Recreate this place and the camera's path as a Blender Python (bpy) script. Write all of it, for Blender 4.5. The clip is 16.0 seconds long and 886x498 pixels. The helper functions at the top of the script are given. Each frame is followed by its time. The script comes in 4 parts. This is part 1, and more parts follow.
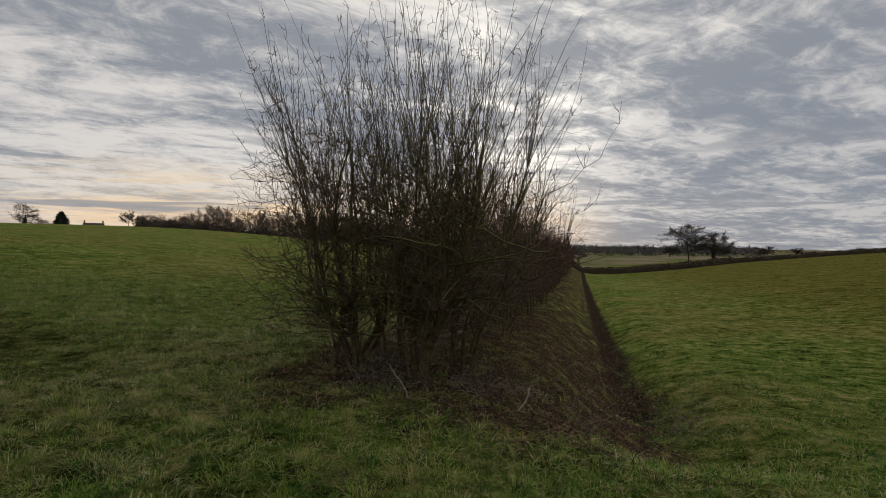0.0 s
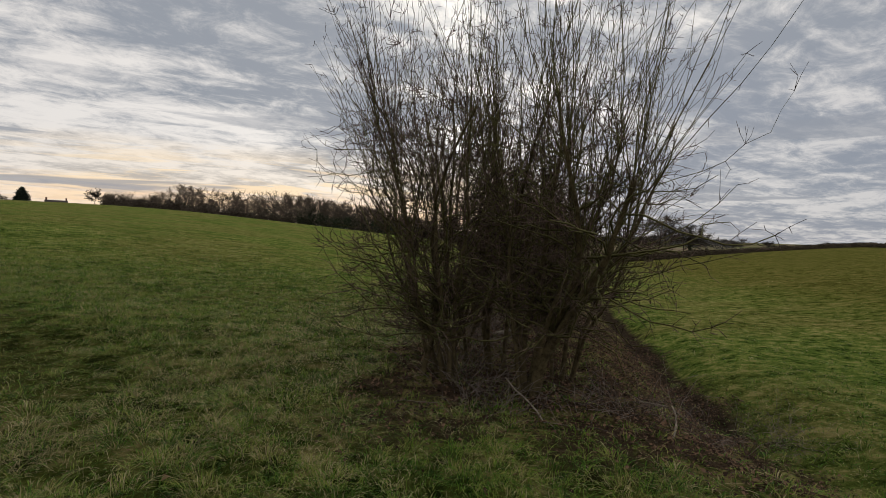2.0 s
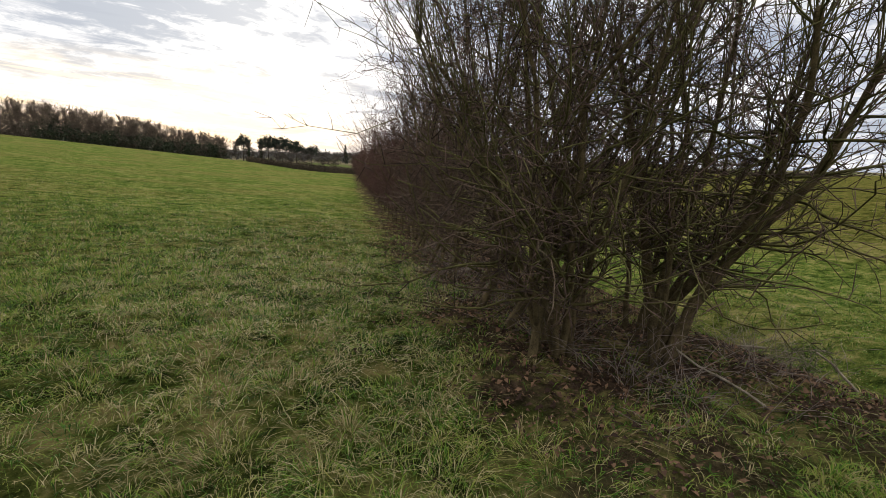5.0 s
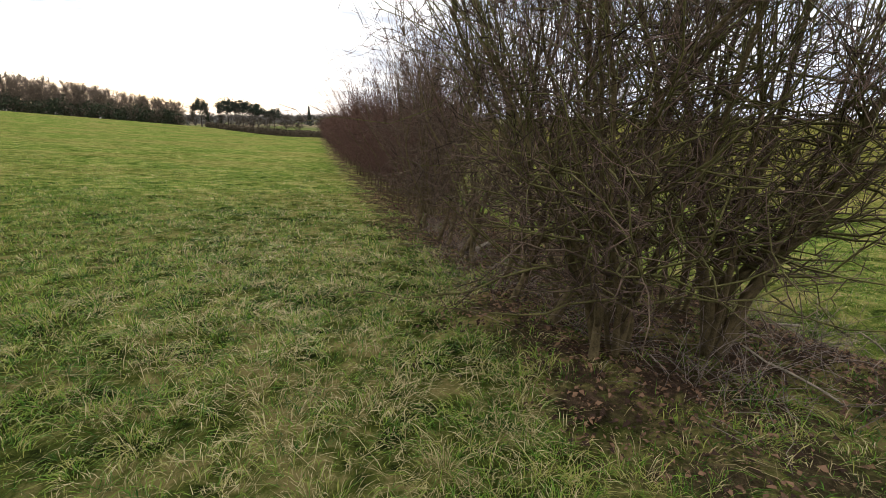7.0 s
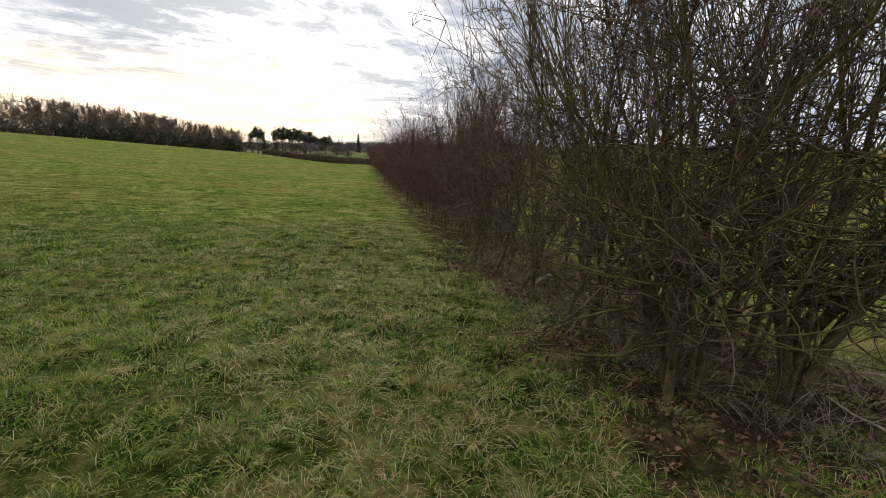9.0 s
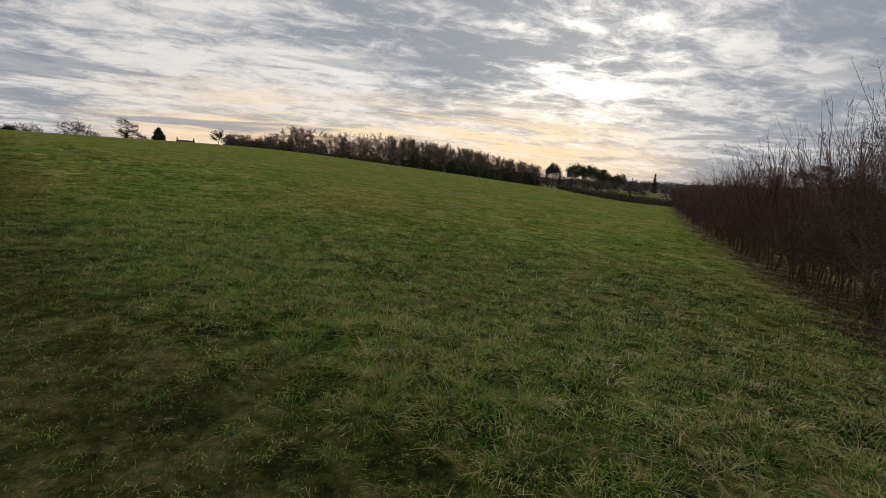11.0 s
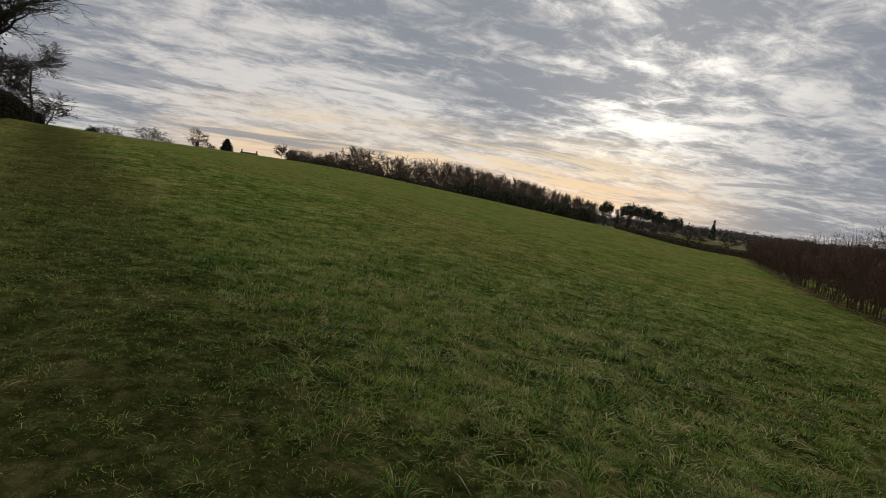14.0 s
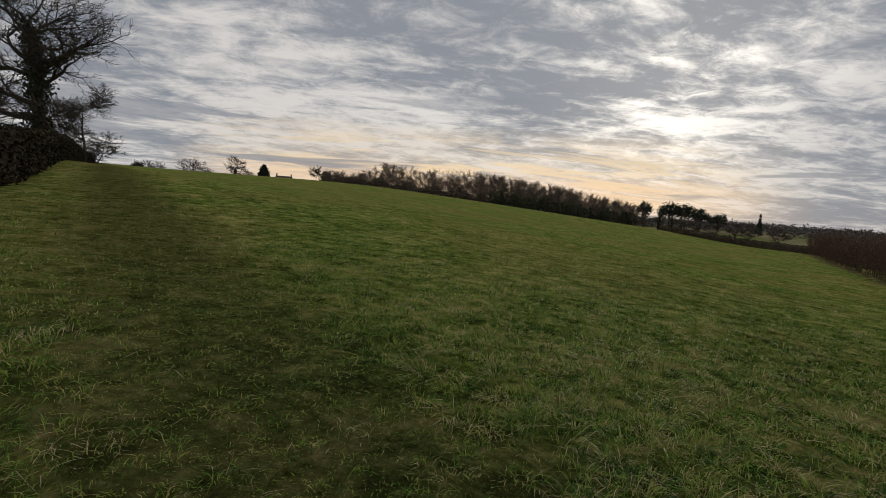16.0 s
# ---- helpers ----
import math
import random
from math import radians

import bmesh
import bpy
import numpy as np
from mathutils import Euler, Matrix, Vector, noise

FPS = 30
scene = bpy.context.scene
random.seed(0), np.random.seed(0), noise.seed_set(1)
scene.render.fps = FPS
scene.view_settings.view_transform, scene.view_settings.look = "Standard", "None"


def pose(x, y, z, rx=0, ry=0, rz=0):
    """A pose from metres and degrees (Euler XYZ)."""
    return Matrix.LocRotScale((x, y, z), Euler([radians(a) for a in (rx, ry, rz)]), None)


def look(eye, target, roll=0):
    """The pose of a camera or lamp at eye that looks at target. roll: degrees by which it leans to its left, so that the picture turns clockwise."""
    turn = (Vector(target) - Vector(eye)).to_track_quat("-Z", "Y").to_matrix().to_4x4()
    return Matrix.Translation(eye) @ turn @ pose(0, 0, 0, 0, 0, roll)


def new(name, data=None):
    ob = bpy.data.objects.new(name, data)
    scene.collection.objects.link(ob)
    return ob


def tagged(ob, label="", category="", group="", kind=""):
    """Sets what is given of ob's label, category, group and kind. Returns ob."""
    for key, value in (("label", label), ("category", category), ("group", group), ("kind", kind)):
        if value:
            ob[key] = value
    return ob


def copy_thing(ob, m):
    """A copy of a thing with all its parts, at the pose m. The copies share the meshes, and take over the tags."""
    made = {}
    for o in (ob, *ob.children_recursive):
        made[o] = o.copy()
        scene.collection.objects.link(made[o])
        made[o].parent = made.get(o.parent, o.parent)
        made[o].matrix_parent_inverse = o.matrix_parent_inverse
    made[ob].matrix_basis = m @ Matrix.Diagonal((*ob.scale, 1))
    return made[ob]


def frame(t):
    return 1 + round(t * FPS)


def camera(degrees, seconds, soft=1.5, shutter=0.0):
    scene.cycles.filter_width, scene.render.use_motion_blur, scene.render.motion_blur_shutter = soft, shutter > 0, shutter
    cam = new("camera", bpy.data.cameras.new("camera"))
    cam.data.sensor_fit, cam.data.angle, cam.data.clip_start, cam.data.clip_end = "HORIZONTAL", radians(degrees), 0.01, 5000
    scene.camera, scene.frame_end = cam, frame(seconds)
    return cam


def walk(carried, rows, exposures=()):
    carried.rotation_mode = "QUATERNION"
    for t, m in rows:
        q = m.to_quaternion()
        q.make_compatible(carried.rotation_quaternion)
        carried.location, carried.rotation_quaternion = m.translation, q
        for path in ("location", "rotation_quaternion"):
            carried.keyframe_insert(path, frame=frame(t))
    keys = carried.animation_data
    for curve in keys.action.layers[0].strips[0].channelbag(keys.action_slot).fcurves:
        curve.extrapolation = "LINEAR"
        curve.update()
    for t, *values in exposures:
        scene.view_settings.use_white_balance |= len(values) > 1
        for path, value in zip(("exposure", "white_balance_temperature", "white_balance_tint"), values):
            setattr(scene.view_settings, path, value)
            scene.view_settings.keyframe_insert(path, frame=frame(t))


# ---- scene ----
cam = camera(84.0, 16.0, soft=0.8)


def aim(x, y, z, yaw, pitch, roll):
    return pose(x, y, z, 90 + pitch, 0, yaw) @ pose(0, 0, 0, 0, 0, roll)


PATH = [
    (0.0, 0.09, -0.02, 1.54, 0.68, 0.02, 0.53),
    (0.5, -0.28, 0.25, 1.54, 0.39, -0.22, 1.01),
    (1.0, -0.70, 0.45, 1.56, 0.12, -0.61, 1.09),
    (1.5, -1.09, 0.80, 1.51, -0.89, -1.14, 1.51),
    (2.0, -1.61, 1.20, 1.52, -2.26, -1.53, 1.73),
    (2.5, -2.10, 1.53, 1.56, -4.30, -1.91, 2.06),
    (3.0, -2.71, 2.08, 1.54, -9.88, -2.29, 2.30),
    (3.5, -3.18, 2.61, 1.53, -15.70, -2.97, 2.78),
    (4.0, -3.48, 3.17, 1.41, -19.39, -4.70, 3.07),
    (4.5, -3.70, 3.65, 1.36, -23.30, -7.43, 2.89),
    (7.0, -4.30, 4.62, 1.63, -29.11, -14.63, 0.16),
    (7.5, -4.34, 4.62, 1.71, -28.47, -14.57, -0.06),
    (8.0, -4.47, 4.57, 1.77, -27.70, -13.67, 0.35),
    (10.5, -5.20, 5.04, 1.74, -3.33, -9.03, 1.40),
    (11.0, -5.85, 5.34, 1.66, 8.06, -8.40, 3.11),
    (11.5, -6.50, 5.59, 1.64, 13.53, -7.53, 4.97),
    (12.0, -7.13, 5.91, 1.61, 16.86, -7.60, 6.54),
    (12.5, -7.73, 6.27, 1.60, 17.09, -7.24, 6.93),
    (13.0, -8.23, 6.65, 1.63, 15.42, -6.96, 7.47),
    (13.5, -8.72, 7.05, 1.67, 13.98, -6.05, 7.49),
    (14.0, -9.25, 7.47, 1.70, 13.11, -5.75, 7.48),
    (14.5, -9.77, 7.82, 1.74, 13.80, -5.63, 7.31),
    (15.0, -10.35, 8.17, 1.77, 14.24, -5.54, 7.16),
    (15.5, -10.92, 8.35, 1.84, 15.65, -5.25, 5.83),
    (16.0, -11.52, 8.53, 1.90, 17.01, -4.85, 3.95),
]
EXPOSURES = [(0.0, 0.06), (1.0, 0.12), (2.5, 0.34), (3.5, 0.36), (4.5, 0.82), (7.0, 1.62), (7.5, 1.54), (8.0, 1.38),
             (10.5, 0.50), (11.0, 0.24), (11.5, 0.12), (16.0, 0.02)]
walk(cam, [(t, aim(*row)) for t, *row in PATH], EXPOSURES)


# ---- light: an overcast winter evening, the sun low behind the clouds ----
def node(nt, kind, inputs=(), operation="", data_type="", interpolation_type=""):
    """A node with its inputs set: numbers and colours, or sockets to link from."""
    n = nt.nodes.new(kind)
    if operation:
        n.operation = operation
    if data_type:
        n.data_type = data_type
    if interpolation_type:
        n.interpolation_type = interpolation_type
    for key, value in dict(inputs).items():
        if isinstance(value, bpy.types.NodeSocket):
            nt.links.new(value, n.inputs[key])
        else:
            n.inputs[key].default_value = value
    return n


def maths(nt, op, a, b=0.0, c=0.0):
    return node(nt, "ShaderNodeMath", {0: a, 1: b, 2: c}, operation=op).outputs[0]


def ramp(nt, fac, *stops):
    n = node(nt, "ShaderNodeValToRGB", {0: fac})
    while len(n.color_ramp.elements) < len(stops):
        n.color_ramp.elements.new(0.5)
    for e, (at, col) in zip(n.color_ramp.elements, stops):
        e.position, e.color = at, (*col, 1) if len(col) == 3 else col
    return n.outputs[0]


def mixed(nt, fac, a, b):
    n = node(nt, "ShaderNodeMix", data_type="RGBA")
    for s, v in zip((n.inputs[0], n.inputs[6], n.inputs[7]), (fac, a, b)):
        if isinstance(v, bpy.types.NodeSocket):
            nt.links.new(v, s)
        else:
            s.default_value = v if not isinstance(v, tuple) or len(v) == 4 else (*v, 1)
    return n.outputs[2]


def smooth(nt, x, lo, hi):
    return node(nt, "ShaderNodeMapRange", {0: x, 1: lo, 2: hi}, interpolation_type="SMOOTHSTEP").outputs[0]


SUN_AZ, SUN_EL = radians(8.0), radians(14.5)
SUN_DIR = Vector((math.sin(SUN_AZ) * math.cos(SUN_EL), math.cos(SUN_AZ) * math.cos(SUN_EL), math.sin(SUN_EL)))


def build_world():
    """A sheet of streaked cloud, thin round the low sun, with a clear strip under its edge."""
    world = bpy.data.worlds.new("evening_sky")
    scene.world = world
    world.use_nodes = True
    nt = world.node_tree
    nt.nodes.clear()
    way = node(nt, "ShaderNodeTexCoord").outputs["Generated"]
    way = node(nt, "ShaderNodeVectorMath", {0: way}, operation="NORMALIZE").outputs[0]
    xyz = node(nt, "ShaderNodeSeparateXYZ", {0: way}).outputs
    deep = maths(nt, "ADD", maths(nt, "MAXIMUM", xyz[2], 0.0), 0.12)
    fx, fy = maths(nt, "DIVIDE", xyz[0], deep), maths(nt, "DIVIDE", xyz[1], deep)

    def cloud(course, long, wide, detail, rough, warp, seed):
        c, k = math.cos(radians(course)), math.sin(radians(course))
        a = maths(nt, "ADD", maths(nt, "MULTIPLY", fx, k * long), maths(nt, "MULTIPLY", fy, c * long))
        b = maths(nt, "ADD", maths(nt, "MULTIPLY", fx, c * wide), maths(nt, "MULTIPLY", fy, -k * wide))
        v = node(nt, "ShaderNodeCombineXYZ", {0: a, 1: b, 2: seed}).outputs[0]
        return node(nt, "ShaderNodeTexNoise", {"Vector": v, "Scale": 1.0, "Detail": detail, "Roughness": rough, "Distortion": warp}).outputs[0]

    sheets = cloud(50, 0.80, 0.95, 9, 0.62, 0.8, 3.1)
    streaks = cloud(64, 0.70, 2.6, 8, 0.62, 1.1, 7.7)
    puffs = cloud(60, 4.4, 5.6, 8, 0.68, 0.5, 1.4)
    body = maths(nt, "ADD", maths(nt, "MULTIPLY", sheets, 0.44), maths(nt, "MULTIPLY", streaks, 0.22))
    body = maths(nt, "ADD", body, maths(nt, "MULTIPLY", puffs, 0.34))
    light = smooth(nt, body, 0.425, 0.58)
    grey = mixed(nt, light, (0.255, 0.275, 0.312), (0.665, 0.635, 0.61))
    toward = maths(nt, "MAXIMUM", node(nt, "ShaderNodeVectorMath", {0: way, 1: SUN_DIR}, operation="DOT_PRODUCT").outputs["Value"], 0.0)
    veil = maths(nt, "ADD", maths(nt, "MULTIPLY", maths(nt, "POWER", toward, 9.0), 0.16), maths(nt, "MULTIPLY", maths(nt, "POWER", toward, 70.0), 0.45))
    veil = maths(nt, "MULTIPLY", veil, maths(nt, "ADD", maths(nt, "MULTIPLY", light, 1.1), 0.10))
    warm = node(nt, "ShaderNodeVectorMath", {0: (1.0, 0.94, 0.82), "Scale": veil}, operation="SCALE").outputs[0]
    sky = node(nt, "ShaderNodeVectorMath", {0: grey, 1: warm}, operation="ADD").outputs[0]
    # a slate-grey bank of thicker cloud to one side of the sun
    aside = node(nt, "ShaderNodeVectorMath", {0: way, 1: (math.sin(radians(50)), math.cos(radians(50)), 0)}, operation="DOT_PRODUCT").outputs["Value"]
    bank = maths(nt, "MULTIPLY", smooth(nt, maths(nt, "ADD", aside, maths(nt, "MULTIPLY", sheets, 0.25)), 0.80, 1.0), smooth(nt, xyz[2], 0.42, 0.16))
    bank = maths(nt, "MULTIPLY", bank, maths(nt, "SUBTRACT", 1.0, maths(nt, "MULTIPLY", light, 0.55)))
    sky = mixed(nt, maths(nt, "MULTIPLY", bank, 0.85), sky, (0.225, 0.25, 0.30))
    low = maths(nt, "MULTIPLY", smooth(nt, xyz[2], 0.175, 0.085), smooth(nt, xyz[2], 0.0, 0.03))
    side = node(nt, "ShaderNodeVectorMath", {0: way, 1: (math.sin(radians(-14)), math.cos(radians(-14)), 0)}, operation="DOT_PRODUCT").outputs["Value"]
    side = smooth(nt, side, 0.82, 0.97)
    bars = smooth(nt, streaks, 0.56, 0.44)
    strip = maths(nt, "MULTIPLY", maths(nt, "MULTIPLY", low, side), maths(nt, "ADD", maths(nt, "MULTIPLY", bars, 0.62), 0.26))
    sky = mixed(nt, strip, sky, (0.88, 0.69, 0.46))
    glow = maths(nt, "MULTIPLY", maths(nt, "MULTIPLY", smooth(nt, xyz[2], 0.095, 0.05), smooth(nt, xyz[2], 0.0, 0.03)), side)
    sky = mixed(nt, maths(nt, "MULTIPLY", glow, 0.34), sky, (0.95, 0.60, 0.34))
    # long flat bars of grey cloud low over the horizon
    flat = node(nt, "ShaderNodeVectorMath", {0: way, 1: (2.6, 2.6, 34.0)}, operation="MULTIPLY").outputs[0]
    flat = node(nt, "ShaderNodeTexNoise", {"Vector": flat, "Scale": 1.0, "Detail": 4.0, "Roughness": 0.55, "Distortion": 0.3}).outputs[0]
    flat = maths(nt, "MULTIPLY", smooth(nt, flat, 0.55, 0.63), maths(nt, "MULTIPLY", smooth(nt, xyz[2], 0.30, 0.14), smooth(nt, xyz[2], 0.02, 0.06)))
    sky = mixed(nt, maths(nt, "MULTIPLY", flat, 0.75), sky, (0.245, 0.262, 0.30))
    # as under any overcast the sky overhead is the brightest
    high = maths(nt, "ADD", maths(nt, "MULTIPLY", smooth(nt, xyz[2], 0.42, 0.95), 1.3), 1.0)
    sky = node(nt, "ShaderNodeVectorMath", {0: sky, "Scale": high}, operation="SCALE").outputs[0]
    air = node(nt, "ShaderNodeTexSky")
    air.sky_type, air.sun_disc, air.sun_elevation, air.sun_rotation = "NISHITA", False, SUN_EL, SUN_AZ
    cover = node(nt, "ShaderNodeBackground", {0: sky, 1: 1.0})
    clear = node(nt, "ShaderNodeBackground", {0: air.outputs[0], 1: 0.05})
    both = node(nt, "ShaderNodeMixShader", {0: 0.96, 1: clear.outputs[0], 2: cover.outputs[0]})
    node(nt, "ShaderNodeOutputWorld", {0: both.outputs[0]})


build_world()
sun = new("sun", bpy.data.lights.new("sun", "SUN"))
sun.data.energy, sun.data.angle, sun.data.color = 0.5, radians(25), (1.0, 0.90, 0.76)
sun.matrix_world = look(SUN_DIR * 100, (0, 0, 0))

# ---- materials ----
def material(name, rough=0.9):
    m = bpy.data.materials.new(name)
    m.use_nodes = True
    nt = m.node_tree
    b = nt.nodes["Principled BSDF"]
    b.inputs["Roughness"].default_value = rough
    b.inputs["Specular IOR Level"].default_value = 0.08
    return m, nt, b


def noise_of(nt, vec, scale, detail=5, rough=0.6, warp=0.0):
    return node(nt, "ShaderNodeTexNoise", {"Vector": vec, "Scale": scale, "Detail": detail, "Roughness": rough, "Distortion": warp}).outputs[0]


def place_of(nt):
    return node(nt, "ShaderNodeNewGeometry").outputs["Position"]


def bump(nt, b, height, strength, distance):
    n = node(nt, "ShaderNodeBump", {"Strength": strength, "Distance": distance, "Height": height})
    nt.links.new(n.outputs[0], b.inputs["Normal"])


def two_tone(name, dark, light, scale, rough=0.9, spread=(0.35, 0.65), fine=8.0, relief=0.0, per_piece=0.0):
    m, nt, b = material(name, rough)
    p = place_of(nt)
    f = maths(nt, "ADD", maths(nt, "MULTIPLY", noise_of(nt, p, scale), 0.65), maths(nt, "MULTIPLY", noise_of(nt, p, scale * fine), 0.35))
    if per_piece:
        r = node(nt, "ShaderNodeNewGeometry").outputs["Random Per Island"]
        f = maths(nt, "ADD", f, maths(nt, "MULTIPLY", maths(nt, "SUBTRACT", r, 0.5), per_piece))
    col = ramp(nt, f, (spread[0], dark), (spread[1], light))
    nt.links.new(col, b.inputs["Base Color"])
    if relief:
        bump(nt, b, noise_of(nt, p, scale * fine), 0.6, relief)
    return m


# hedge: a line from its end by the gateway, going away downhill
H0, HD = Vector((0.0, 6.9)), Vector((0.252, 0.968))
HN = Vector((HD.y, -HD.x))
HEDGE_LENGTH = 119.0
EYE = Vector((-4.0, 4.0, 1.55))  # a place near the middle of the walk, from which far things are set out


WORN_AT, WORN_WAY = Vector((-7.0, 6.2)), Vector((-0.793, 0.609))  # a trodden way along the pasture


def ground_material():
    m, nt, b = material("pasture", 1.0)
    b.inputs["Specular IOR Level"].default_value = 0.0
    p = place_of(nt)
    big, clump, mid = noise_of(nt, p, 0.10, 4), noise_of(nt, p, 0.45, 6, 0.7, 0.4), noise_of(nt, p, 2.2, 6, 0.7, 0.3)
    fine, tiny = noise_of(nt, p, 9.0, 6, 0.7), noise_of(nt, p, 60.0, 4, 0.7, 1.5)
    f = maths(nt, "ADD", maths(nt, "MULTIPLY", clump, 0.20), maths(nt, "MULTIPLY", mid, 0.46))
    f = maths(nt, "ADD", f, maths(nt, "ADD", maths(nt, "MULTIPLY", fine, 0.24), maths(nt, "MULTIPLY", tiny, 0.1)))
    turf = ramp(nt, f, (0.43, (0.018, 0.030, 0.007)), (0.48, (0.060, 0.094, 0.017)), (0.53, (0.118, 0.143, 0.031)), (0.57, (0.225, 0.198, 0.072)))
    dry = ramp(nt, f, (0.42, (0.032, 0.040, 0.009)), (0.50, (0.110, 0.116, 0.028)), (0.58, (0.22, 0.190, 0.075)))
    litter = ramp(nt, maths(nt, "ADD", maths(nt, "MULTIPLY", fine, 0.5), maths(nt, "MULTIPLY", tiny, 0.5)),
                  (0.36, (0.016, 0.012, 0.008)), (0.52, (0.055, 0.037, 0.024)), (0.66, (0.12, 0.082, 0.053)))
    wob = maths(nt, "MULTIPLY", maths(nt, "SUBTRACT", noise_of(nt, p, 1.3, 4), 0.5), 2.2)

    def across(origin, way):
        off = node(nt, "ShaderNodeVectorMath", {0: p, 1: (origin.x, origin.y, 0)}, operation="SUBTRACT").outputs[0]
        return node(nt, "ShaderNodeVectorMath", {0: off, 1: (way.x, way.y, 0)}, operation="DOT_PRODUCT").outputs["Value"]

    s, u = across(H0, HN), across(H0, HD)
    turf = mixed(nt, smooth(nt, big, 0.42, 0.60), turf, dry)
    sown = ramp(nt, f, (0.42, (0.024, 0.028, 0.006)), (0.50, (0.082, 0.080, 0.017)), (0.58, (0.15, 0.122, 0.040)))
    turf = mixed(nt, maths(nt, "MULTIPLY", smooth(nt, maths(nt, "ADD", s, wob), 7.0, 22.0), 0.9), turf, sown)
    sw = maths(nt, "ADD", s, wob)
    strip = maths(nt, "MULTIPLY", smooth(nt, sw, -2.6, -1.7), smooth(nt, sw, 3.7, 3.0))
    strip = maths(nt, "MULTIPLY", strip, smooth(nt, maths(nt, "ADD", u, wob), -2.9, -0.9))
    strip = maths(nt, "MULTIPLY", strip, smooth(nt, u, 130.0, 119.0))
    strip = maths(nt, "MULTIPLY", strip, smooth(nt, mid, 0.60, 0.47))
    off = maths(nt, "ABSOLUTE", maths(nt, "ADD", across(WORN_AT, Vector((WORN_WAY.y, -WORN_WAY.x))), maths(nt, "MULTIPLY", wob, 0.35)))
    trod = maths(nt, "MULTIPLY", smooth(nt, off, 2.8, 0.3), smooth(nt, across(WORN_AT, WORN_WAY), -4.0, 0.0))
    grain = maths(nt, "ADD", maths(nt, "MULTIPLY", fine, 0.45), maths(nt, "ADD", maths(nt, "MULTIPLY", tiny, 0.35), maths(nt, "MULTIPLY", mid, 0.2)))
    mud = ramp(nt, grain, (0.40, (0.012, 0.012, 0.005)), (0.50, (0.036, 0.038, 0.012)), (0.61, (0.095, 0.085, 0.036)))
    # under the tall near grass, thatch coloured dark for the shade between blades
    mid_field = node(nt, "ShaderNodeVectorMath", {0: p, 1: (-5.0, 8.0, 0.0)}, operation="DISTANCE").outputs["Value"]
    shaded_thatch = ramp(nt, f, (0.44, (0.008, 0.011, 0.003)), (0.50, (0.042, 0.050, 0.011)), (0.57, (0.135, 0.110, 0.045)))
    turf = mixed(nt, maths(nt, "MULTIPLY", smooth(nt, mid_field, 15.0, 5.0), 0.85), turf, shaded_thatch)
    turf = mixed(nt, maths(nt, "MULTIPLY", trod, 0.75), turf, mud)
    park = ramp(nt, noise_of(nt, p, 0.02, 4), (0.42, (0.085, 0.098, 0.034)), (0.50, (0.115, 0.108, 0.055)), (0.58, (0.165, 0.130, 0.088)))
    turf = mixed(nt, smooth(nt, mid_field, 178.0, 205.0), turf, park)
    wet = maths(nt, "MULTIPLY", maths(nt, "MULTIPLY", smooth(nt, s, 2.45, 2.8), smooth(nt, s, 3.6, 3.3)), smooth(nt, u, 2.5, 3.6))
    soil = ramp(nt, fine, (0.35, (0.012, 0.009, 0.006)), (0.65, (0.050, 0.036, 0.024)))
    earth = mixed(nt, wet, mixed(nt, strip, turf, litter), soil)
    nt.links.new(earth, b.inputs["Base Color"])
    bump(nt, b, maths(nt, "ADD", maths(nt, "MULTIPLY", mid, 2.0), maths(nt, "ADD", fine, maths(nt, "MULTIPLY", tiny, 0.5))), 0.9, 0.06)
    return m


PASTURE = ground_material()
BARK = two_tone("hedge_bark", (0.028, 0.022, 0.011), (0.135, 0.104, 0.052), 14, spread=(0.34, 0.68), relief=0.01)
MOSSY = two_tone("mossy_bark", (0.032, 0.028, 0.012), (0.13, 0.120, 0.045), 9, spread=(0.34, 0.66), relief=0.01)
BROWN = two_tone("branch_bark", (0.040, 0.029, 0.019), (0.145, 0.108, 0.076), 7, spread=(0.34, 0.66), relief=0.008)
TWIG = two_tone("twig_bark", (0.026, 0.018, 0.014), (0.125, 0.085, 0.066), 2.0, spread=(0.3, 0.7), per_piece=0.5)
FAR_TWIG = two_tone("far_twigs", (0.048, 0.028, 0.022), (0.112, 0.064, 0.050), 0.6)
FAR_BARK = two_tone("far_bark", (0.024, 0.020, 0.016), (0.068, 0.056, 0.043), 0.8)
# wood, ivy and needle colours are lightened to stand for distance haze
WOOD = two_tone("wood_branches", (0.060, 0.047, 0.036), (0.15, 0.118, 0.088), 0.25)
IVY = two_tone("ivy_leaves", (0.016, 0.022, 0.014), (0.045, 0.056, 0.030), 0.9, per_piece=0.4)
NEEDLE = two_tone("conifer_needles", (0.012, 0.018, 0.013), (0.036, 0.046, 0.032), 0.7, per_piece=0.4)
BRAMBLE = two_tone("bramble_canes", (0.065, 0.050, 0.042), (0.21, 0.17, 0.145), 3.0, per_piece=0.5)
LOG = two_tone("weathered_log", (0.09, 0.075, 0.055), (0.26, 0.22, 0.17), 12.0, relief=0.006)
ROOF = two_tone("slate_roof", (0.028, 0.022, 0.020), (0.062, 0.048, 0.044), 1.5)
WALL = two_tone("old_brick", (0.10, 0.055, 0.04), (0.20, 0.12, 0.09), 2.0)
CLIPPED = two_tone("clipped_evergreen", (0.014, 0.013, 0.007), (0.038, 0.031, 0.018), 3.2, per_piece=0.4)
